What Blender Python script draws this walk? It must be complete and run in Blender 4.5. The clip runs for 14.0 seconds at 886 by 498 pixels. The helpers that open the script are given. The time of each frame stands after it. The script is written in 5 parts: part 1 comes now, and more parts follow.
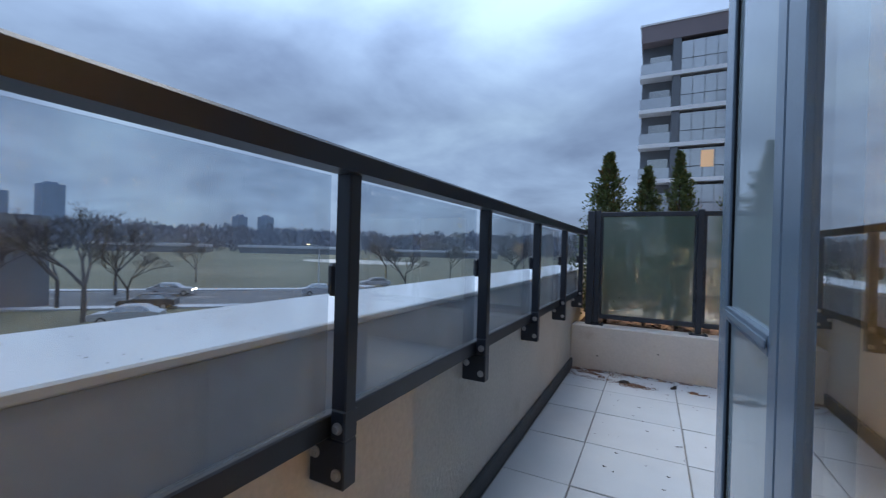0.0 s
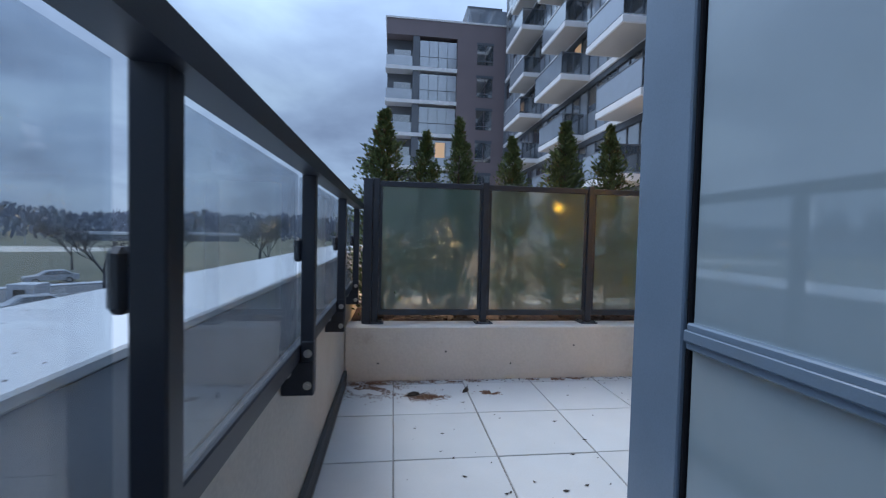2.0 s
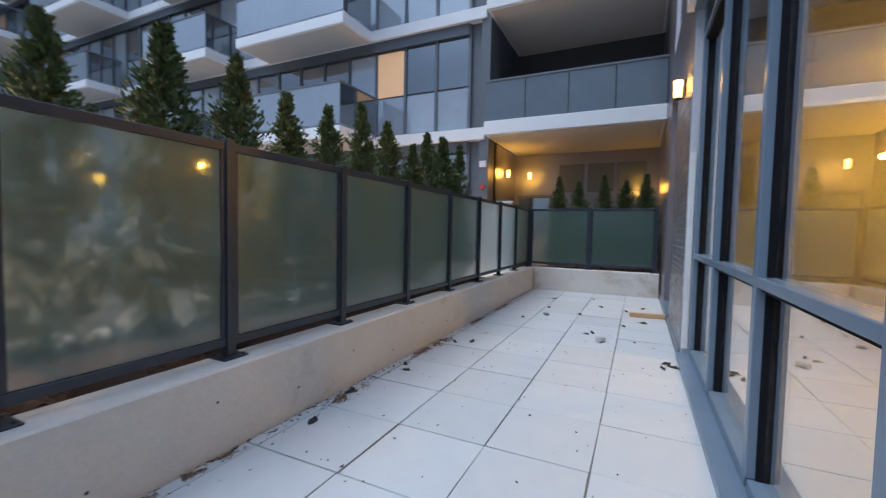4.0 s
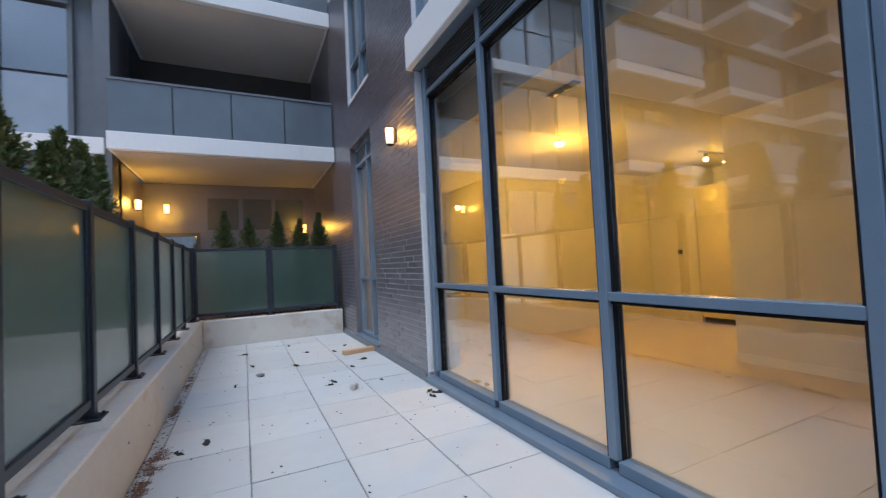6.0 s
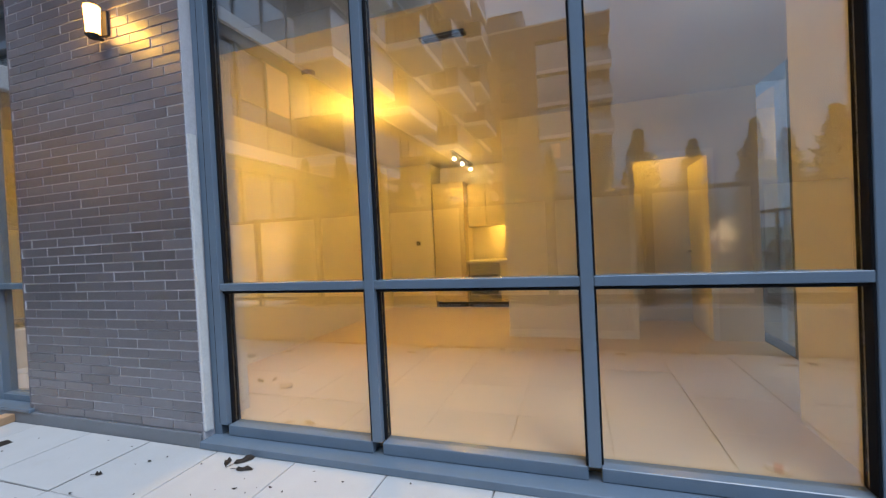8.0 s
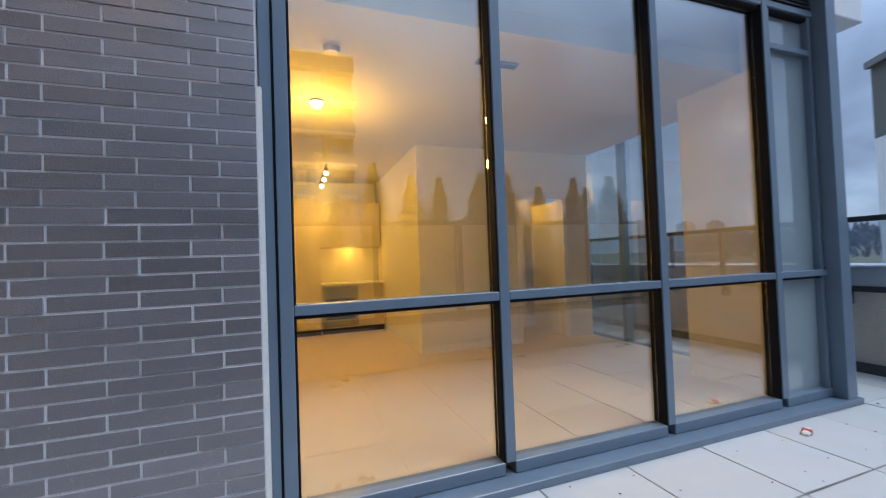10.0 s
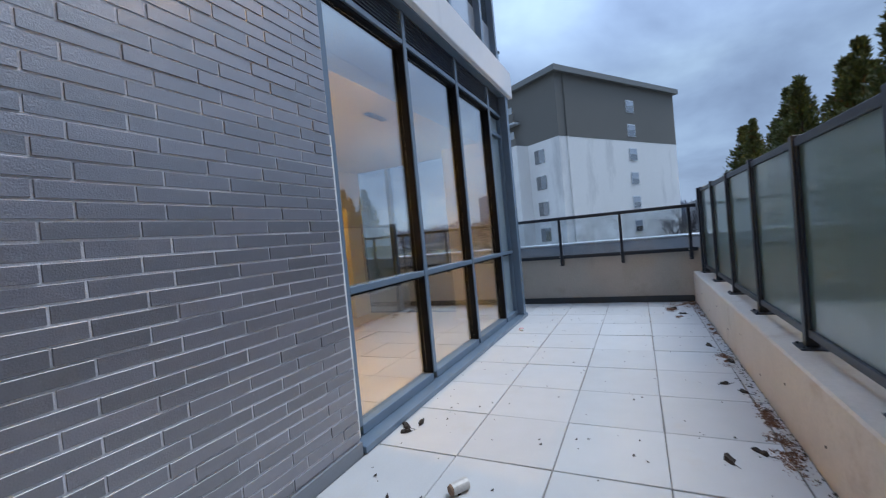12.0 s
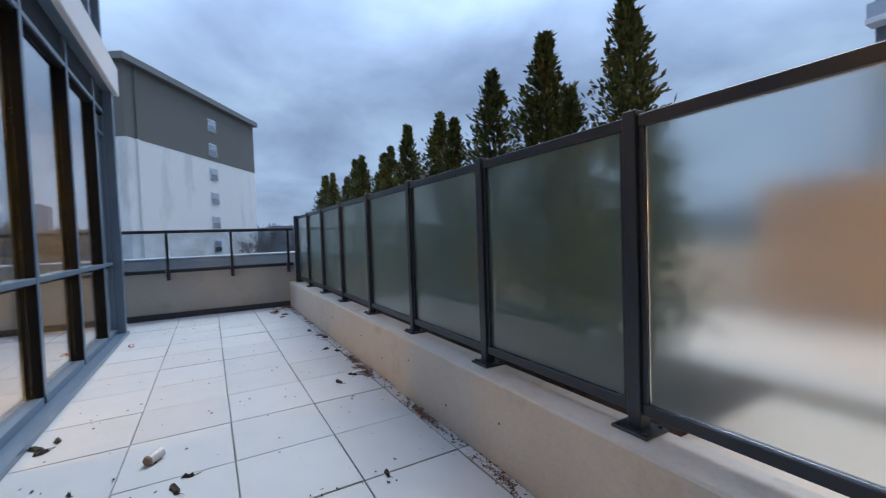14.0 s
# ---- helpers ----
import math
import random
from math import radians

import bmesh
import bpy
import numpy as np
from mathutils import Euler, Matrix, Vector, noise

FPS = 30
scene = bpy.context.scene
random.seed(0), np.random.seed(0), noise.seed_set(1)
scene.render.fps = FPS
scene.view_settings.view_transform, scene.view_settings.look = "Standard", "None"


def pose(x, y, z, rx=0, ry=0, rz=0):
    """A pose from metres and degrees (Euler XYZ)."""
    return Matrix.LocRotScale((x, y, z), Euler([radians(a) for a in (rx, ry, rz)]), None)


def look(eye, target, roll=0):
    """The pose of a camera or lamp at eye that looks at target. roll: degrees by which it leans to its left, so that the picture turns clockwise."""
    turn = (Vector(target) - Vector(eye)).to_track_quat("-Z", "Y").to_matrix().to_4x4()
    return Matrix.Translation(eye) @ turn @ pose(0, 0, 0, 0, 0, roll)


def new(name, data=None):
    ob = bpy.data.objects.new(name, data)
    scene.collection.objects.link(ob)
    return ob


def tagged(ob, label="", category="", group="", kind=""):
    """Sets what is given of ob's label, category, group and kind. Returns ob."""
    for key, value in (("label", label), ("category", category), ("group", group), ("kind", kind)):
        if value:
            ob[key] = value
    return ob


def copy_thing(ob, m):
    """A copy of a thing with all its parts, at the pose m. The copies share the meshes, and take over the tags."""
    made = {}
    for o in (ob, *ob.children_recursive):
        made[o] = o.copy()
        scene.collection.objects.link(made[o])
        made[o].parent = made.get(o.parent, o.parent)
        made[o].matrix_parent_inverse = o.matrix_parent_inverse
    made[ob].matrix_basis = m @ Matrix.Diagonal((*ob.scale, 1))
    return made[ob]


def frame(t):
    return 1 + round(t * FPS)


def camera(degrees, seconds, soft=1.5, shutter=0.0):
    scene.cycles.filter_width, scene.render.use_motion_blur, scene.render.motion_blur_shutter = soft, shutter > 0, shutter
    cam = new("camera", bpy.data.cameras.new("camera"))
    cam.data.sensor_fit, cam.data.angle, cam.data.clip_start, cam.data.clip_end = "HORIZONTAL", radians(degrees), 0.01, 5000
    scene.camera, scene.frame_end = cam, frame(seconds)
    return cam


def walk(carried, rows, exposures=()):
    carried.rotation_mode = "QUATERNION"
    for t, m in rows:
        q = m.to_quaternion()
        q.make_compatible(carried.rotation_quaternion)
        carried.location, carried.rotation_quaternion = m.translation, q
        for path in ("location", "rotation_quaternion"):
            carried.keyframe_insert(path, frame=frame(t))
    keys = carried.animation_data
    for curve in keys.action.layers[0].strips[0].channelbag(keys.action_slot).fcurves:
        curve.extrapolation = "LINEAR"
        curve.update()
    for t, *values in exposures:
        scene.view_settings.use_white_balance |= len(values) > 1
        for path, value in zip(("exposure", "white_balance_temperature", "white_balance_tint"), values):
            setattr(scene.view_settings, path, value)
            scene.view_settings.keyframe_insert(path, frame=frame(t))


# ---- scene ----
cam = camera(94.5, 14.0, soft=1.2, shutter=0.2)
PATH = [
    (0, (-0.974, 0.012, 1.346), (-1.884, 1.792, 1.337), 1.6),
    (0.5, (-1.241, 0.238, 1.327), (-1.633, 2.198, 1.273), 0.4),
    (1, (-1.360, 0.464, 1.340), (-1.247, 2.455, 1.190), 0.2),
    (1.5, (-1.365, 0.878, 1.333), (-1.29, 2.875, 1.264), 1.5),
    (2, (-1.391, 1.305, 1.32), (-1.146, 3.289, 1.252), 1.4),
    (2.5, (-1.371, 1.678, 1.33), (-0.744, 3.572, 1.197), 0.4),
    (3, (-1.340, 2.118, 1.338), (-0.392, 3.876, 1.237), 1.0),
    (3.5, (-1.312, 2.475, 1.334), (0.080, 3.906, 1.240), -0.4),
    (4, (-1.171, 2.866, 1.310), (0.632, 3.725, 1.212), 1.1),
    (4.2, (-1.119, 3.016, 1.288), (0.775, 3.657, 1.221), 1.5),
    (6.3, (-0.365, 4.399, 1.339), (1.26, 3.234, 1.38), -2.0),
    (6.5, (-0.227, 4.458, 1.342), (1.248, 3.107, 1.363), -1.0),
    (7, (0.232, 4.531, 1.325), (1.455, 2.949, 1.322), -1.1),
    (7.5, (0.753, 4.563, 1.338), (1.682, 2.792, 1.378), -2.5),
    (8, (1.295, 4.554, 1.321), (1.918, 2.654, 1.288), -2.9),
    (8.2, (1.56, 4.539, 1.341), (2.104, 2.615, 1.321), -2.9),
    (10.3, (4.007, 4.452, 1.312), (3.053, 2.695, 1.368), -3.3),
    (10.5, (4.255, 4.415, 1.329), (3.125, 2.764, 1.35), -4.1),
    (11, (4.861, 4.369, 1.34), (3.44, 2.962, 1.357), -4.5),
    (11.5, (5.436, 4.327, 1.353), (3.785, 3.199, 1.392), -4.5),
    (12, (5.966, 4.212, 1.387), (4.162, 3.348, 1.341), -5.4),
    (12.5, (6.405, 4.15, 1.359), (4.453, 3.723, 1.269), -2.3),
    (13, (6.736, 3.938, 1.367), (4.742, 4.051, 1.262), -2.3),
    (13.5, (7.04, 3.708, 1.336), (5.131, 4.303, 1.327), 0.1),
    (14, (7.062, 3.589, 1.346), (5.325, 4.576, 1.275), -2.0),
]
walk(cam, [(t, look(e, g, r)) for t, e, g, r in PATH], [(0.0, 0.28), (3.0, 0.33), (14.0, 0.33)])

SKY = 0.092    # strength of the sky
ZENITH = 4.1   # an overcast sky is brighter overhead
SUN = 1.5      # soft overcast sun
ROOM = 58      # watts of the ceiling lamp in the room

# ---- world, sun ----
world = bpy.data.worlds.new("dusk_sky")
scene.world = world
world.use_nodes = True
wt = world.node_tree
wt.nodes.clear()


def wnode(kind, **kw):
    n = wt.nodes.new(kind)
    for k, v in kw.items():
        n.inputs[k].default_value = v
    return n


w_out = wnode("ShaderNodeOutputWorld")
w_bg = wnode("ShaderNodeBackground", Strength=SKY)
w_sky = wnode("ShaderNodeTexSky")
w_sky.sky_type, w_sky.sun_disc = "NISHITA", False
w_sky.sun_elevation, w_sky.sun_rotation = radians(55), radians(200)
w_tc = wnode("ShaderNodeTexCoord")
w_sep = wnode("ShaderNodeSeparateXYZ")
w_add = wnode("ShaderNodeMath")
w_add.operation = "ADD"
w_add.inputs[1].default_value = 0.30
w_max = wnode("ShaderNodeMath")
w_max.operation = "MAXIMUM"
w_max.inputs[1].default_value = 0.06
w_div = wnode("ShaderNodeVectorMath")
w_div.operation = "DIVIDE"
w_comb = wnode("ShaderNodeCombineXYZ")
w_noise = wnode("ShaderNodeTexNoise", Scale=1.7, Detail=7.0, Roughness=0.5, Distortion=0.25)
w_ramp = wnode("ShaderNodeValToRGB")
cr = w_ramp.color_ramp
cr.elements[0].position, cr.elements[0].color = 0.34, (1.75, 2.5, 4.1, 1)
cr.elements[1].position, cr.elements[1].color = 0.70, (3.95, 5.55, 7.8, 1)
e = cr.elements.new(0.52)
e.color = (2.75, 3.9, 6.0, 1)
w_mix = wnode("ShaderNodeMix")
w_mix.data_type = "RGBA"
w_mix.inputs[0].default_value = 0.9
lk = wt.links.new
lk(w_tc.outputs["Generated"], w_sep.inputs[0])
lk(w_sep.outputs[2], w_max.inputs[0])
lk(w_max.outputs[0], w_add.inputs[0])
for i in range(3):
    lk(w_add.outputs[0], w_comb.inputs[i])
lk(w_tc.outputs["Generated"], w_div.inputs[0])
lk(w_comb.outputs[0], w_div.inputs[1])
lk(w_div.outputs[0], w_noise.inputs["Vector"])
lk(w_noise.outputs[0], w_ramp.inputs[0])
lk(w_sky.outputs[0], w_mix.inputs[6])
w_zen = wnode("ShaderNodeMapRange")
w_zen.inputs[1].default_value, w_zen.inputs[2].default_value = 0.30, 1.0
w_zen.inputs[3].default_value, w_zen.inputs[4].default_value = 0.95, ZENITH
w_gain = wnode("ShaderNodeVectorMath")
w_gain.operation = "SCALE"
lk(w_sep.outputs[2], w_zen.inputs[0])
lk(w_ramp.outputs[0], w_gain.inputs[0])
lk(w_zen.outputs[0], w_gain.inputs["Scale"])
lk(w_gain.outputs[0], w_mix.inputs[7])
lk(w_mix.outputs[2], w_bg.inputs[0])
lk(w_bg.outputs[0], w_out.inputs[0])

sun_data = bpy.data.lights.new("overcast_sun", "SUN")
sun_data.energy, sun_data.angle, sun_data.color = SUN, radians(25), (0.9, 0.95, 1.0)
sun = new("overcast_sun", sun_data)
sun.matrix_world = look((0, 0, 40), (14, -15, 0))


# ---- materials ----
def mat(name, col, rough=0.6, metal=0.0, var=0.15, scale=8.0, bump=0.0, fine=60.0, spec=0.5, per_object=0.0, per_island=0.0, stain=None, stain_scale=2.0, stain_lo=0.5, stain_hi=0.7, stretch=(1, 1, 1)):
    """Painted or mineral surface: two scales of tone variation, optional stains and relief."""
    m = bpy.data.materials.new(name)
    m.use_nodes = True
    nt = m.node_tree
    b = nt.nodes["Principled BSDF"]
    b.inputs["Roughness"].default_value, b.inputs["Metallic"].default_value = rough, metal
    b.inputs["Specular IOR Level"].default_value = spec
    tc = nt.nodes.new("ShaderNodeTexCoord")
    geo = nt.nodes.new("ShaderNodeNewGeometry")
    mp = nt.nodes.new("ShaderNodeMapping")
    mp.inputs["Scale"].default_value = stretch
    nt.links.new(geo.outputs["Position"], mp.inputs[0])
    n1 = nt.nodes.new("ShaderNodeTexNoise")
    n1.inputs["Scale"].default_value, n1.inputs["Detail"].default_value = scale, 5
    n2 = nt.nodes.new("ShaderNodeTexNoise")
    n2.inputs["Scale"].default_value, n2.inputs["Detail"].default_value = fine, 3
    for n in (n1, n2):
        nt.links.new(mp.outputs[0], n.inputs["Vector"])
    add = nt.nodes.new("ShaderNodeMath")
    add.operation = "ADD"
    nt.links.new(n1.outputs[0], add.inputs[0])
    nt.links.new(n2.outputs[0], add.inputs[1])
    last = add.outputs[0]
    for amount, src in ((per_object, "obj"), (per_island, "isl")):
        if amount:
            if src == "obj":
                r = nt.nodes.new("ShaderNodeObjectInfo").outputs["Random"]
            else:
                r = geo.outputs["Random Per Island"]
            k = nt.nodes.new("ShaderNodeMath")
            k.operation = "MULTIPLY_ADD"
            nt.links.new(r, k.inputs[0])
            k.inputs[1].default_value = amount / max(var, 0.01)
            k.inputs[2].default_value = -0.5 * amount / max(var, 0.01)
            s = nt.nodes.new("ShaderNodeMath")
            s.operation = "ADD"
            nt.links.new(last, s.inputs[0])
            nt.links.new(k.outputs[0], s.inputs[1])
            last = s.outputs[0]
    rng = nt.nodes.new("ShaderNodeMapRange")
    rng.inputs[1].default_value, rng.inputs[2].default_value = 0.4, 1.6
    rng.inputs[3].default_value, rng.inputs[4].default_value = 1 - var, 1 + var
    rng.clamp = False
    nt.links.new(last, rng.inputs[0])
    mul = nt.nodes.new("ShaderNodeVectorMath")
    mul.operation = "SCALE"
    mul.inputs[0].default_value = col
    nt.links.new(rng.outputs[0], mul.inputs["Scale"])
    colour = mul.outputs[0]
    if stain:
        n3 = nt.nodes.new("ShaderNodeTexNoise")
        n3.inputs["Scale"].default_value, n3.inputs["Detail"].default_value, n3.inputs["Roughness"].default_value = stain_scale, 8, 0.65
        nt.links.new(mp.outputs[0], n3.inputs["Vector"])
        sr = nt.nodes.new("ShaderNodeMapRange")
        sr.inputs[1].default_value, sr.inputs[2].default_value = stain_lo, stain_hi
        nt.links.new(n3.outputs[0], sr.inputs[0])
        mx = nt.nodes.new("ShaderNodeMix")
        mx.data_type = "RGBA"
        nt.links.new(sr.outputs[0], mx.inputs[0])
        nt.links.new(colour, mx.inputs[6])
        mx.inputs[7].default_value = (*stain, 1)
        colour = mx.outputs[2]
    nt.links.new(colour, b.inputs["Base Color"])
    if bump:
        bp = nt.nodes.new("ShaderNodeBump")
        bp.inputs["Strength"].default_value, bp.inputs["Distance"].default_value = bump, 0.01
        nt.links.new(add.outputs[0], bp.inputs["Height"])
        nt.links.new(bp.outputs[0], b.inputs["Normal"])
    return m


def glow(name, col, strength):
    m = bpy.data.materials.new(name)
    m.use_nodes = True
    b = m.node_tree.nodes["Principled BSDF"]
    b.inputs["Base Color"].default_value = (*col, 1)
    b.inputs["Emission Color"].default_value = (*col, 1)
    b.inputs["Emission Strength"].default_value = strength
    return m


def clear_glass(name, tint=(0.93, 0.96, 0.97), base=0.05, gloss=(1, 1, 1), dirt=0.0, edge=0.85):
    """Clear pane: tinted see-through with mirror reflection by angle."""
    m = bpy.data.materials.new(name)
    m.use_nodes = True
    nt = m.node_tree
    nt.nodes.clear()
    out = nt.nodes.new("ShaderNodeOutputMaterial")
    t = nt.nodes.new("ShaderNodeBsdfTransparent")
    t.inputs[0].default_value = (*tint, 1)
    g = nt.nodes.new("ShaderNodeBsdfGlossy")
    g.inputs["Roughness"].default_value = 0.01
    g.inputs[0].default_value = (*gloss, 1)
    lw = nt.nodes.new("ShaderNodeLayerWeight")
    lw.inputs[0].default_value = 0.5
    pw = nt.nodes.new("ShaderNodeMath")
    pw.operation = "POWER"
    pw.inputs[1].default_value = 2.1
    nt.links.new(lw.outputs["Facing"], pw.inputs[0])
    f = nt.nodes.new("ShaderNodeMapRange")
    f.inputs[3].default_value, f.inputs[4].default_value = base, edge
    nt.links.new(pw.outputs[0], f.inputs[0])
    mx = nt.nodes.new("ShaderNodeMixShader")
    nt.links.new(f.outputs[0], mx.inputs[0])
    nt.links.new(t.outputs[0], mx.inputs[1])
    nt.links.new(g.outputs[0], mx.inputs[2])
    last = mx.outputs[0]
    if dirt:
        d = nt.nodes.new("ShaderNodeBsdfDiffuse")
        d.inputs[0].default_value = (0.5, 0.5, 0.5, 1)
        n = nt.nodes.new("ShaderNodeTexNoise")
        n.inputs["Scale"].default_value, n.inputs["Detail"].default_value = 3, 8
        geo = nt.nodes.new("ShaderNodeNewGeometry")
        nt.links.new(geo.outputs["Position"], n.inputs["Vector"])
        r = nt.nodes.new("ShaderNodeMapRange")
        r.inputs[1].default_value, r.inputs[2].default_value, r.inputs[3].default_value, r.inputs[4].default_value = 0.35, 0.75, 0.0, dirt
        nt.links.new(n.outputs[0], r.inputs[0])
        m2 = nt.nodes.new("ShaderNodeMixShader")
        nt.links.new(r.outputs[0], m2.inputs[0])
        nt.links.new(last, m2.inputs[1])
        nt.links.new(d.outputs[0], m2.inputs[2])
        last = m2.outputs[0]
    nt.links.new(last, out.inputs[0])
    return m


def frosted_glass(name, tint, rough, haze):
    m = bpy.data.materials.new(name)
    m.use_nodes = True
    nt = m.node_tree
    b = nt.nodes["Principled BSDF"]
    b.inputs["Base Color"].default_value = (*tint, 1)
    b.inputs["Roughness"].default_value = rough
    b.inputs["Transmission Weight"].default_value = 1.0
    b.inputs["IOR"].default_value = 1.2
    b.inputs["Coat Weight"].default_value, b.inputs["Coat Roughness"].default_value, b.inputs["Coat IOR"].default_value = 0.6, 0.05, 1.6
    d = nt.nodes.new("ShaderNodeBsdfDiffuse")
    d.inputs[0].default_value = (0.19, 0.41, 0.39, 1)
    mx = nt.nodes.new("ShaderNodeMixShader")
    geo = nt.nodes.new("ShaderNodeNewGeometry")
    n = nt.nodes.new("ShaderNodeTexNoise")
    n.inputs["Scale"].default_value, n.inputs["Detail"].default_value = 2.5, 6
    nt.links.new(geo.outputs["Position"], n.inputs["Vector"])
    r = nt.nodes.new("ShaderNodeMapRange")
    r.inputs[3].default_value, r.inputs[4].default_value = haze * 0.6, haze * 1.4
    nt.links.new(n.outputs[0], r.inputs[0])
    nt.links.new(r.outputs[0], mx.inputs[0])
    nt.links.new(b.outputs[0], mx.inputs[1])
    nt.links.new(d.outputs[0], mx.inputs[2])
    nt.links.new(mx.outputs[0], nt.nodes["Material Output"].inputs[0])
    return m


